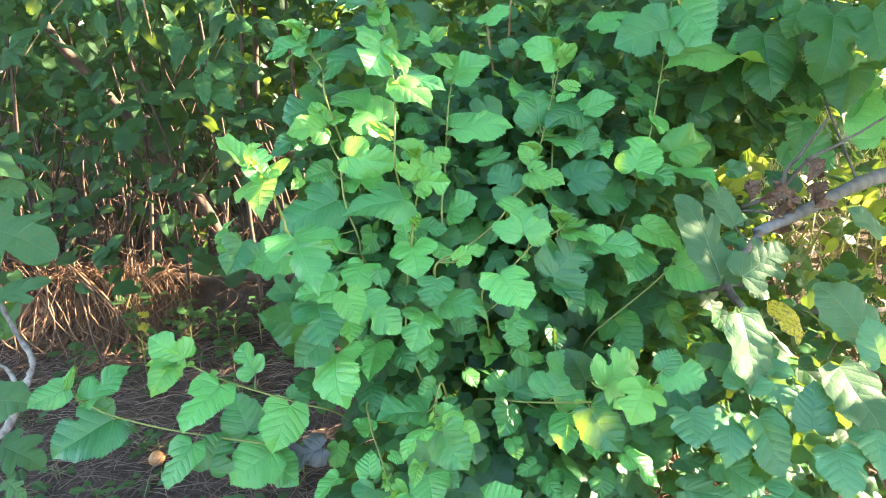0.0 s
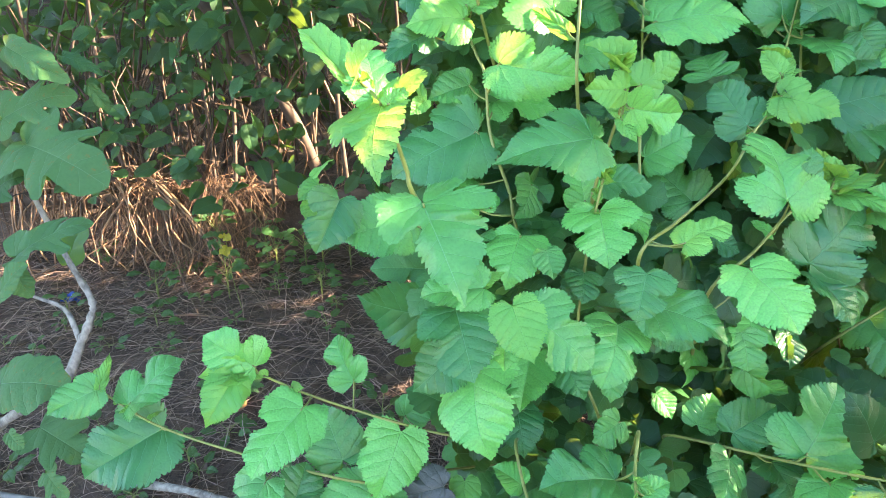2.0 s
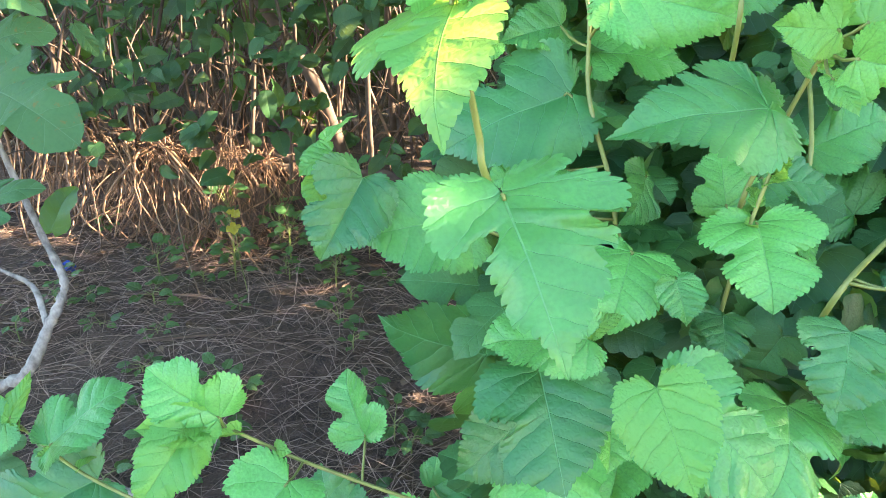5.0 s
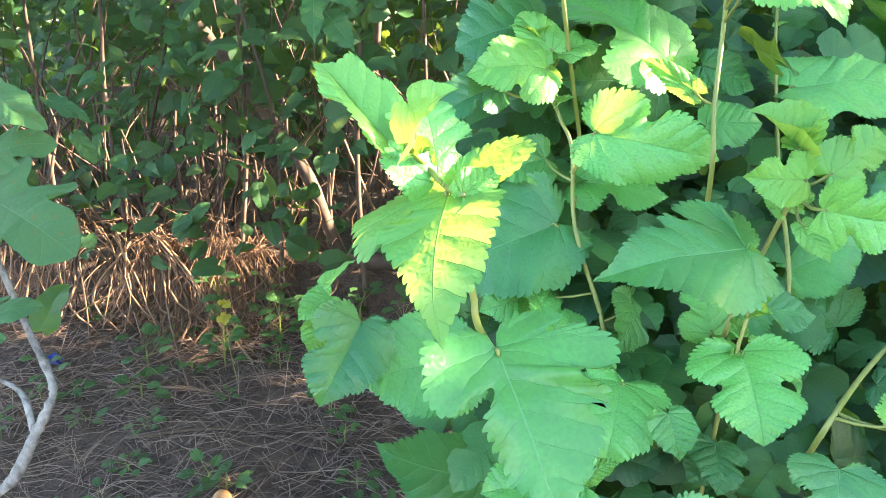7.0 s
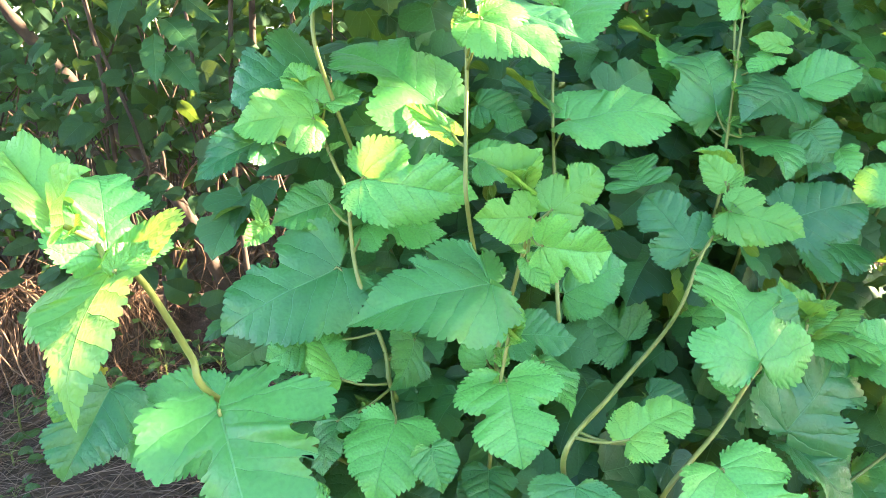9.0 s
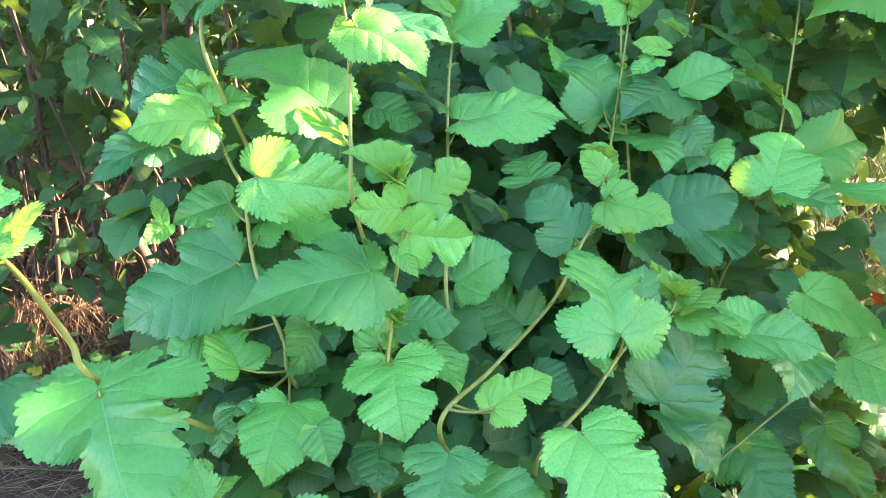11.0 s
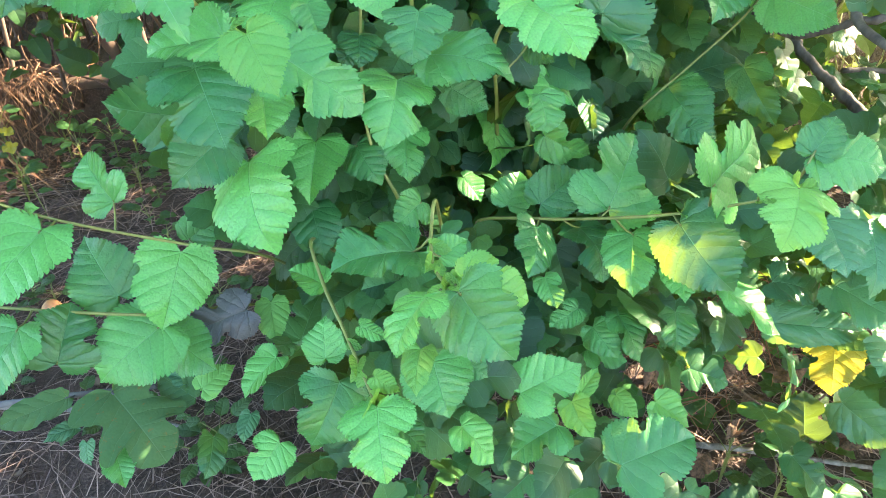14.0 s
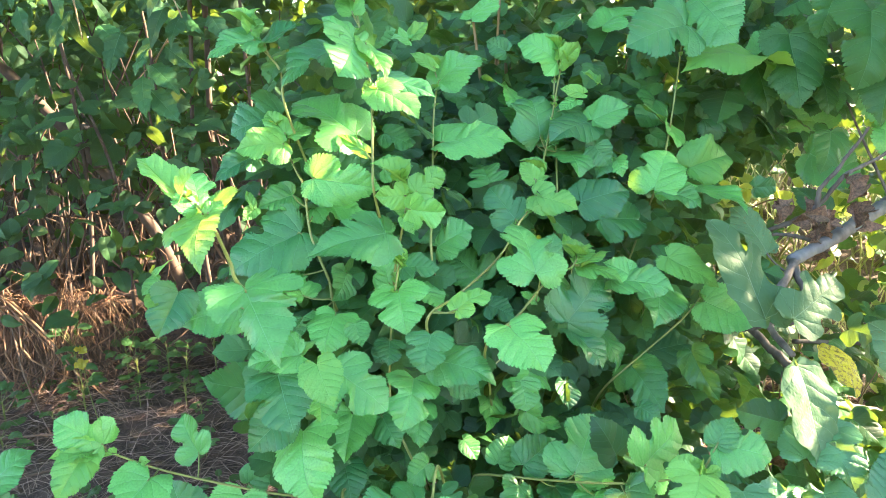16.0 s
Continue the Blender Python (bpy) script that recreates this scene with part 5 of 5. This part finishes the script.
for x, n, fall, swing in ((-1.98, 70, 0.42, 0.3), (-1.80, 90, 0.44, 0.1), (-1.64, 80, 0.38, 0.2), (-1.48, 50, 0.30, -0.1)):
    tussock(x, 3.30 + rng.uniform(-0.02, 0.04), 0.34 + rng.uniform(-0.03, 0.03), n, fall, swing, 0.0014)
tagged(part("dry_grass_clump", straws(36, curtain, lambda: rng.uniform(0.14, 0.45), 0.42, 0.0034, 4, 0.14).mesh("clump"), STRAW), "pale dry grass hanging over the edge of the bank", "grass", kind="stuff")


def drape():
    x = rng.uniform(-3.2, -0.9)
    return (x, 3.36 + rng.uniform(-0.06, 0.12), 0.30 + rng.uniform(-0.02, 0.12)), (rng.gauss(0, 0.9), rng.gauss(-0.5, 0.5), rng.gauss(-0.1, 0.3))


tagged(part("dry_grass_mat", straws(150, drape, lambda: rng.uniform(0.15, 0.45), 0.3, 0.0017, 4, 0.14).mesh("mat"), STRAW), "matted dry grass lying over the log", "grass", kind="stuff")


def bank():
    x, y = rng.uniform(-4.2, 1.2), 3.35 + 1.8 * rng.random() ** 1.3
    return (x, y, height(x, y)), (rng.gauss(0.0, 0.22), rng.gauss(0, 0.2), 1.0)


tagged(part("dry_canes", straws(360, bank, lambda: rng.uniform(0.3, 1.5), 0.40, 0.0058, 5, 0.05).mesh("canes"), CANE), "dry brown canes and stalks crowding the bank", "canes", kind="stuff")
for k in range(26):
    x, y = rng.uniform(-3.2, -0.5), rng.uniform(3.3, 4.1)
    foot = Vector((x, y, height(x, y) - 0.02))
    top = foot + Vector((rng.gauss(0, 0.55), rng.uniform(-0.3, 0.3), rng.uniform(0.9, 2.0)))
    bow = foot.lerp(top, 0.5) + Vector((rng.gauss(0, 0.08), 0, rng.gauss(0, 0.05)))
    tagged(part("bare_stem", Tubes().add(spline([foot, bow, top], 16), rng.uniform(0.006, 0.013), 0.003, 6, 0.1, rng).mesh("bare_stem"), LOG_BARK), "bare brown shrub stem rising from the bank", "stem", "bare stems on the bank")
tagged(part("dry_grass", straws(200, bank, lambda: rng.uniform(0.2, 0.6), 0.5, 0.0024, 4, 0.14).mesh("grass"), STRAW), "dry tangled grass among the canes", "grass", kind="stuff")


RUSSET = bark_material("russet_rootlets", (0.10, 0.040, 0.022), (0.34, 0.16, 0.085), 30, 0.8, 6.0, 0.001, island=True)
LITTER = bark_material("dry_litter", (0.092, 0.058, 0.046), (0.335, 0.228, 0.178), 30, 0.8, 10.0, 0.001, island=True)


def floor_bit():
    x, y = rng.uniform(-2.8, 2.0), rng.uniform(0.9, 3.35)
    return (x, y, height(x, y) + rng.uniform(0.002, 0.025)), (rng.gauss(0, 1), rng.gauss(0, 1), rng.gauss(0, 0.12))


tagged(part("straw_litter", straws(12000, floor_bit, lambda: rng.uniform(0.05, 0.30), 0.05, 0.0013).mesh("litter"), LITTER), "dry straw and twigs scattered over the soil", "litter", kind="stuff")
DRY_LEAF = plain("dry_leaf", (0.06, 0.038, 0.025), (0.17, 0.11, 0.07), 0.8, 4.0)
dry = Foliage(OVAL_LOW)
for _ in range(420):
    p, _ = floor_bit()
    dry.add(leaf_pose(p, Vector(p) + Vector((rng.gauss(0, 1), rng.gauss(0, 1), rng.gauss(0, .15))).normalized() * rng.uniform(0.02, 0.045), (rng.gauss(0, .5), rng.gauss(0, .5), 1)), rng.randrange(3))
tagged(part("leaf_litter", dry.mesh("leaf_litter"), DRY_LEAF), "brown dry fallen leaves on the soil", "litter", kind="stuff")


def undergrowth(name, count, place, shapes, material, size, face, spread, label, category):
    f = Foliage(shapes)
    for _ in range(count):
        p = place()
        if p is not None:
            f.add(hung(rng, p, strew(rng, face, spread), rng.uniform(*size)), rng.randrange(len(shapes)))
    return tagged(part(name, f.mesh(name), material), label, category, kind="stuff")


def clumped(lo, hi, grain, cut):
    """A place in a box, kept where a soft pattern is dense."""
    p = Vector([rng.uniform(a, b) for a, b in zip(lo, hi)])
    return p if noise.noise(p * grain) > cut and not open_to_sun(p) else None


def thinned(p):
    """Keeps fewer of the low places, where dry stalks show."""
    return p if p is not None and (p.z > 1.0 or rng.random() < 0.45) else None


def left_of(p):
    """Keeps a place that leaves the field beside the fig tree open."""
    return p if p is not None and (p.x < 0.50 * p.y or p.z < 0.5) else None


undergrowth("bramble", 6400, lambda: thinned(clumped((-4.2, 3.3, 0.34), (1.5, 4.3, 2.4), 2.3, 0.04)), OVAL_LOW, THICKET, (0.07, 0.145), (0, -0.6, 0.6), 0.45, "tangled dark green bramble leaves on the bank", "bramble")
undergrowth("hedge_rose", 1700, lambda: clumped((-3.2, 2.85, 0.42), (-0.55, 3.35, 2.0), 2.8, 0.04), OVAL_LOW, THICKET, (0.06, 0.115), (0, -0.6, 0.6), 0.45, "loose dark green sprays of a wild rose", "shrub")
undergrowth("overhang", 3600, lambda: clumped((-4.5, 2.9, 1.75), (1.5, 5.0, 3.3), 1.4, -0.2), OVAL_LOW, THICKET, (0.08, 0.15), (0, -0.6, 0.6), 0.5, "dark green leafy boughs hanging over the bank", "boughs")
# Out of view: boughs added only to keep skylight off the left side.
undergrowth("canopy", 3000, lambda: clumped((-4.5, 1.2, 2.7), (-0.5, 3.2, 3.6), 1.2, -0.2), OVAL_LOW, THICKET, (0.10, 0.18), (0, 0, 1), 0.5, "unseen leafy boughs added overhead to shade the bank", "boughs")
# Added above the view to dim the leaves at upper right.
undergrowth("fig_canopy", 420, lambda: clumped((0.5, 1.2, 2.35), (2.0, 3.2, 2.9), 1.5, -0.2), FIG_LOW, FIG_FILL, (0.10, 0.18), (0, 0, 1), 0.5, "unseen broad fig leaves added overhead to block skylight", "boughs")
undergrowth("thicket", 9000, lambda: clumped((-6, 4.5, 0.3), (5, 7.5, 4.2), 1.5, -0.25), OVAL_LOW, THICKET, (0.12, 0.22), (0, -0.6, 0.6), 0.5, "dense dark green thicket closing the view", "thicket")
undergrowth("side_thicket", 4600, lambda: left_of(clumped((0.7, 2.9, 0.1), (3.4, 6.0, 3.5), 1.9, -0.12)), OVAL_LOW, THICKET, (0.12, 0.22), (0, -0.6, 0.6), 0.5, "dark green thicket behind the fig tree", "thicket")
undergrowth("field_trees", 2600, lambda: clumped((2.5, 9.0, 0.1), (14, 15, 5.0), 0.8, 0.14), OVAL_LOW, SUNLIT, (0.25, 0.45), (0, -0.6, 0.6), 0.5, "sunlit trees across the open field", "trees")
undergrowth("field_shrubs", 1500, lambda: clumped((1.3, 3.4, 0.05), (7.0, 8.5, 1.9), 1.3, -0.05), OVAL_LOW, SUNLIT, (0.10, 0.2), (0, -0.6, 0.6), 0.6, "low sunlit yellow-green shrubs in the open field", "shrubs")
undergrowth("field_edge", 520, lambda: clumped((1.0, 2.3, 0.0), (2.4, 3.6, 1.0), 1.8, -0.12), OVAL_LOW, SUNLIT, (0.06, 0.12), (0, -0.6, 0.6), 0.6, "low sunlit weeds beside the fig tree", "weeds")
# Grass paler than its own green, the field's bright sun painted in.
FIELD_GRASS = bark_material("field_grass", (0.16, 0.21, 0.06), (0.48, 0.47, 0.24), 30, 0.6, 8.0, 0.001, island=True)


def meadow():
    x, y = rng.uniform(0.9, 8.0), rng.uniform(2.6, 9.5)
    return (x, y, height(x, y)), (rng.gauss(0, 0.3), rng.gauss(0, 0.3), 1.0)


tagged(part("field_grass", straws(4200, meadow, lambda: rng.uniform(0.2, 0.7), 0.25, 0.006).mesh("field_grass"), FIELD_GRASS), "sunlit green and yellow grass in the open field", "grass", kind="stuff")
undergrowth("far_trees", 7000, lambda: clumped((-10, 7.5, 0.2), (2.2, 12, 5.5), 0.7, -0.35), OVAL_LOW, THICKET, (0.22, 0.38), (0, -0.6, 0.6), 0.5, "green trees standing behind the thicket", "trees")

# A drooping branch of narrow leaves over the bank.
hanging = thing("peach_tree", (-1.0, 3.85, 0), "slender tree with long narrow drooping green leaves", "tree")
part("trunk", Tubes().add(spline([(-1.0, 3.85, 0.2), (-1.05, 3.85, 1.0), (-1.0, 3.75, 1.8), (-1.0, 3.2, 2.15), (-1.0, 2.6, 2.1)], 40), 0.020, 0.008, 8, 0.05, rng).mesh("trunk"), LOG_BARK, hanging)
narrow = Foliage(LANCE_LOW)
for a, b, count in (((-1.0, 2.6, 2.1), (-0.62, 2.15, 1.55), 18), ((-1.2, 2.75, 1.9), (-0.95, 2.3, 1.5), 14), ((-1.35, 2.9, 1.75), (-1.5, 2.5, 1.45), 12), ((-1.0, 2.6, 2.1), (-0.2, 2.5, 1.75), 16)):
    part("branch", Tubes().add(spline([a, Vector(a).lerp(Vector(b), 0.5) + Vector((0, 0, 0.06)), b], 16), 0.006, 0.002, 6).mesh("branch"), STEM_OLD, hanging)
    for _ in range(count):
        p = Vector(a).lerp(Vector(b), rng.random()) + Vector((rng.gauss(0, .05), rng.gauss(0, .05), rng.gauss(0, .04)))
        narrow.add(hung(rng, p, strew(rng, (0.1, -0.7, 0.4), 0.3), rng.uniform(0.09, 0.15), 1.4), rng.randrange(2))
part("foliage", narrow.mesh("narrow"), WILLOW, hanging, kind="stuff")
droop = part("branch", Tubes().add(spline([(-0.62, 2.15, 1.55), (-0.70, 2.2, 1.47), (-0.75, 2.2, 1.38)], 12), 0.003, 0.002, 6).mesh("branch"), STEM_OLD, hanging)
lay_leaves([
    (-0.735, 2.20, 1.430, -0.645, 2.14, 1.350, "WW", 1.1), (-0.740, 2.20, 1.360, -0.650, 2.14, 1.275, "WW", 1.1), (-0.760, 2.20, 1.400, -0.740, 2.14, 1.290, "WW", 1.0),
    (-0.690, 2.20, 1.480, -0.600, 2.16, 1.420, "WW", 1.0), (-0.720, 2.22, 1.500, -0.760, 2.15, 1.400, "WW", 1.0), (-0.700, 2.25, 1.560, -0.580, 2.20, 1.510, "WW", 0.9),
    (-0.840, 2.30, 1.520, -0.860, 2.22, 1.390, "WW", 0.9), (-0.920, 2.35, 1.540, -0.830, 2.28, 1.450, "WW", 0.9), (-0.56, 2.2, 1.56, -0.50, 2.12, 1.47, "WW", 0.9),
    (-1.020, 2.40, 1.580, -1.050, 2.32, 1.450, "WW", 0.9), (-0.620, 2.18, 1.570, -0.640, 2.10, 1.470, "WW", 1.0),
], None, droop, None, 0.003, False)

# ---- weeds on the ground ----
def weed(at, leaves, size, tall):
    w = thing("weed", at, "small low green weed growing from the litter", "weed", "weeds on the ground")
    stems = Tubes()
    for k in range(leaves):
        a = k * 2.4 + rng.uniform(-0.4, 0.4)
        h = tall * rng.uniform(0.3, 1.0)
        tip = Vector(at) + Vector((math.cos(a) * size * 0.7, math.sin(a) * size * 0.7, h))
        stems.add(spline([at, Vector(at) + Vector((0, 0, h * 0.7)), tip], 6), 0.0015, 0.001, 4)
        part("leaf", WEED_LEAVES[k % 2], None, w, at=leaf_pose(tip, tip + Vector((math.cos(a), math.sin(a), rng.uniform(-0.4, 0.3))).normalized() * size * rng.uniform(0.7, 1.1), (0, -0.3, 1), 1.0))
    part("stem", stems.mesh("stem"), STEM, w, kind="stuff")


WEED_LEAF = leaf_material("weed_leaf", (0.020, 0.062, 0.022), (0.050, 0.130, 0.040), (0.12, 0.22, 0.08), through=0.3)
WEED_LEAVES = [leaf_mesh("leaf", blade(OVAL, OVAL, n=10, rows=2, teeth=0, tooth=0, seed=s), WEED_LEAF) for s in (31, 32)]
for k in range(60):
    x, y = rng.uniform(-2.2, -0.3), rng.uniform(1.5, 3.15)
    weed((x, y, height(x, y)), rng.randrange(5, 9), rng.uniform(0.03, 0.06), rng.uniform(0.03, 0.12))
for x, y, n, s, h in ((-1.45, 2.95, 14, 0.06, 0.26), (-1.25, 3.05, 14, 0.06, 0.22), (-1.70, 2.80, 8, 0.07, 0.16), (-1.6, 2.6, 7, 0.07, 0.10), (-1.05, 3.1, 12, 0.06, 0.2), (-0.5, 1.5, 9, 0.06, 0.10), (-0.7, 1.6, 9, 0.06, 0.12), (-0.3, 1.25, 9, 0.06, 0.12), (0.62, 1.32, 9, 0.065, 0.22), (0.70, 1.25, 8, 0.06, 0.16), (0.76, 1.33, 9, 0.065, 0.24), (0.85, 1.4, 8, 0.07, 0.14),
                      (-1.55, 3.12, 12, 0.06, 0.30), (-1.35, 3.18, 12, 0.07, 0.32), (-1.15, 3.15, 13, 0.06, 0.28), (-0.95, 3.2, 12, 0.07, 0.30), (-0.75, 3.15, 12, 0.06, 0.26), (-1.4, 2.85, 10, 0.06, 0.18), (-1.0, 2.9, 10, 0.06, 0.16)):
    weed((x, y, height(x, y)), n, s, h)

# ---- dead branches and small finds ----
for line, r in (([(-0.62, 1.36, 0.02), (-0.485, 1.321, 0.05), (-0.368, 1.318, 0.06), (-0.2, 1.33, 0.05)], 0.011), ([(-1.3, 1.75, 0.02), (-1.05, 1.72, 0.05), (-0.8, 1.68, 0.04), (-0.55, 1.60, 0.03)], 0.013), ([(0.35, 1.45, 0.02), (0.6, 1.38, 0.06), (0.95, 1.30, 0.03)], 0.010)):
    tagged(part("dead_branch", Tubes().add(spline(line, 30), r, r * 0.5, 8, 0.15, rng).mesh("dead_branch"), DEAD_BARK), "bare grey dead branch lying on the ground", "branch", "dead branches")
for line in ([(-1.75, 2.62, 0.02), (-1.45, 2.64, 0.04), (-1.12, 2.62, 0.03)], [(-1.85, 3.2, 0.30), (-1.68, 2.95, 0.13), (-1.42, 2.62, 0.03)], [(-1.5, 2.35, 0.02), (-1.2, 2.45, 0.03), (-0.85, 2.42, 0.02)]):
    tagged(part("twig", Tubes().add(spline(line, 24), 0.0055, 0.003, 6, 0.12, rng).mesh("twig"), CANE), "thin brown dry twig lying on the soil", "twig", "dry twigs on the ground")
BLUE = plain("blue_plastic", (0.008, 0.030, 0.20), (0.015, 0.06, 0.33), 0.35, 30.0)
bm = bmesh.new()
bmesh.ops.create_grid(bm, x_segments=10, y_segments=8, size=0.5)
for v in bm.verts:
    v.co = Vector((v.co.x * 0.070, v.co.y * 0.045, 0.03 + 0.022 * noise.noise(v.co * 3.1) + 0.01 * math.sin(v.co.x * 9)))
bmesh.ops.solidify(bm, geom=bm.faces[:], thickness=0.0015)
me = bpy.data.meshes.new("scrap")
bm.to_mesh(me)
bm.free()
tagged(part("plastic_scrap", me, BLUE, at=Matrix.Translation((-2.09, 2.76, height(-2.09, 2.76))) @ Euler((0.5, 0.2, 0.4)).to_matrix().to_4x4()), "crumpled scrap of blue plastic on the soil", "litter")
WINDFALL = plain("windfall_skin", (0.28, 0.12, 0.05), (0.42, 0.22, 0.09), 0.6, 3.0)
tagged(ball("fallen_fruit", (-1.05, 2.12, height(-1.05, 2.12) + 0.027), 0.028, WINDFALL, None, 0.95, 4), "orange-brown fallen fruit lying on the soil", "fruit")
CURL = plain("curled_dry_leaf", (0.055, 0.030, 0.018), (0.17, 0.095, 0.055), 0.85, 9.0)
DRY_CURL = [leaf_mesh("dry_leaf", blade(LOBE, FIGPLAIN, n=24, rows=4, teeth=6, tooth=0.08, fold=f, droop=d, wave=0.28, seed=40 + k), CURL) for k, (f, d) in enumerate(((1.2, 0.9), (0.8, 1.4), (1.6, 0.5)))]
for k, at in enumerate(((0.766, 1.480, 1.116), (0.786, 1.471, 1.139), (0.775, 1.480, 1.146), (0.824, 1.502, 1.214), (0.839, 1.487, 1.190), (0.835, 1.486, 1.164), (0.845, 1.475, 1.149), (0.725, 1.557, 1.154), (0.748, 1.546, 1.169), (0.768, 1.532, 1.162), (0.782, 1.518, 1.135), (0.788, 1.509, 1.115), (0.781, 1.508, 1.089))):
    part("dry_leaf", DRY_CURL[k % 3], None, fig, "curled brown dry leaf", at=hung(rng, Vector(at), strew(rng, (0, -0.6, 0.2), 0.7), rng.uniform(0.030, 0.048), 0.8))
YELLOW = leaf_material("yellowed_leaf", (0.34, 0.30, 0.03), (0.50, 0.44, 0.05), (0.55, 0.52, 0.12), through=0.45, glow=(0.6, 0.5, 0.03))
tall = thing("weed", (-1.30, 2.75, height(-1.30, 2.75)), "tall thin weed with one pale yellow-green leaf", "weed", "weeds on the ground")
part("stem", Tubes().add(spline([(-1.30, 2.75, 0), (-1.32, 2.74, 0.2), (-1.31, 2.72, 0.38)], 10), 0.002, 0.001, 5).mesh("stem"), STEM, tall)
YOUNG = leaf_mesh("leaf", blade(LOBE, LOBE, n=24, rows=2, teeth=8, seed=51), YELLOW)
for k in range(5):
    a = k * 1.26
    tip = Vector((-1.31, 2.72, 0.36 - 0.05 * (k > 2)))
    part("leaf", YOUNG, None, tall, at=leaf_pose(tip, tip + Vector((0.03 * math.cos(a), -0.02 + 0.012 * math.sin(a), 0.018 * math.sin(a) - 0.006)), FACE))
YELLOW_AT = ((0.669, 1.223, 0.496), (0.648, 1.166, 0.423))
HANGING_YELLOW = leaf_mesh("leaf", blade(HEART, LOBE, seed=77), YELLOW)
part("leaf", HANGING_YELLOW, None, shrub, "yellow leaf lit through by the sun", at=leaf_pose(YELLOW_AT[0], YELLOW_AT[1], (-0.5, -0.8, 0.3), 0.95))
CURL_RED = leaf_material("red_withered_leaf", (0.07, 0.025, 0.018), (0.20, 0.06, 0.03), (0.2, 0.1, 0.05), through=0.45, glow=(0.75, 0.13, 0.03))
RED_CURL = leaf_mesh("dry_leaf", blade(LOBE, FIGPLAIN, n=24, rows=4, teeth=6, tooth=0.08, fold=0.9, droop=0.8, wave=0.25, seed=44), CURL_RED)
for at in ((0.677, 1.541, 1.017), (0.692, 1.541, 1.007)):
    part("dry_leaf", RED_CURL, None, fig, "withered dark red leaf", at=hung(rng, Vector(at), strew(rng, (-0.2, -0.6, 0.2), 0.5), 0.042, 0.9))
# Dry leaves and twigs caught inside the shrub.
for k in range(46):
    at = Vector((rng.uniform(0.15, 0.95), rng.uniform(1.22, 1.65), rng.uniform(0.12, 0.75)))
    if behind(at, 0.0):
        part("dry_leaf", DRY_CURL[k % 3], None, shrub, "curled brown dry leaf", at=hung(rng, at, strew(rng, (0.2, -0.6, 0.4), 0.7), rng.uniform(0.03, 0.06), 1.0))
for k in range(34):
    at = Vector((rng.uniform(0.05, 0.95), rng.uniform(1.25, 1.7), rng.uniform(0.05, 0.5)))
    way = Vector((rng.gauss(0, 0.6), rng.gauss(-0.1, 0.2), rng.uniform(0.3, 1.0))).normalized() * rng.uniform(0.2, 0.5)
    if behind(at, 0.0):
        part("dead_twig", Tubes().add(spline([at, at + way * 0.5 + Vector((rng.gauss(0, .03), .02, 0)), at + way], 10), 0.0028, 0.001, 5, 0.1, rng).mesh("dead_twig"), CANE, shrub)


def tangled():
    """A place in the dry mat of rootlets inside the hollow under the shrub."""
    p = Vector((0.57 + rng.gauss(0, 0.06), 1.38 + rng.gauss(0, 0.03), 0.40 + rng.gauss(0, 0.09)))
    return p, (rng.gauss(0, 0.7), rng.gauss(0, 0.3), rng.gauss(-0.3, 0.7))


tagged(part("root_tangle", straws(230, tangled, lambda: rng.uniform(0.04, 0.13), 0.3, 0.0012).mesh("root_tangle"), RUSSET, shrub), "reddish brown tangle of dry rootlets", kind="stuff")
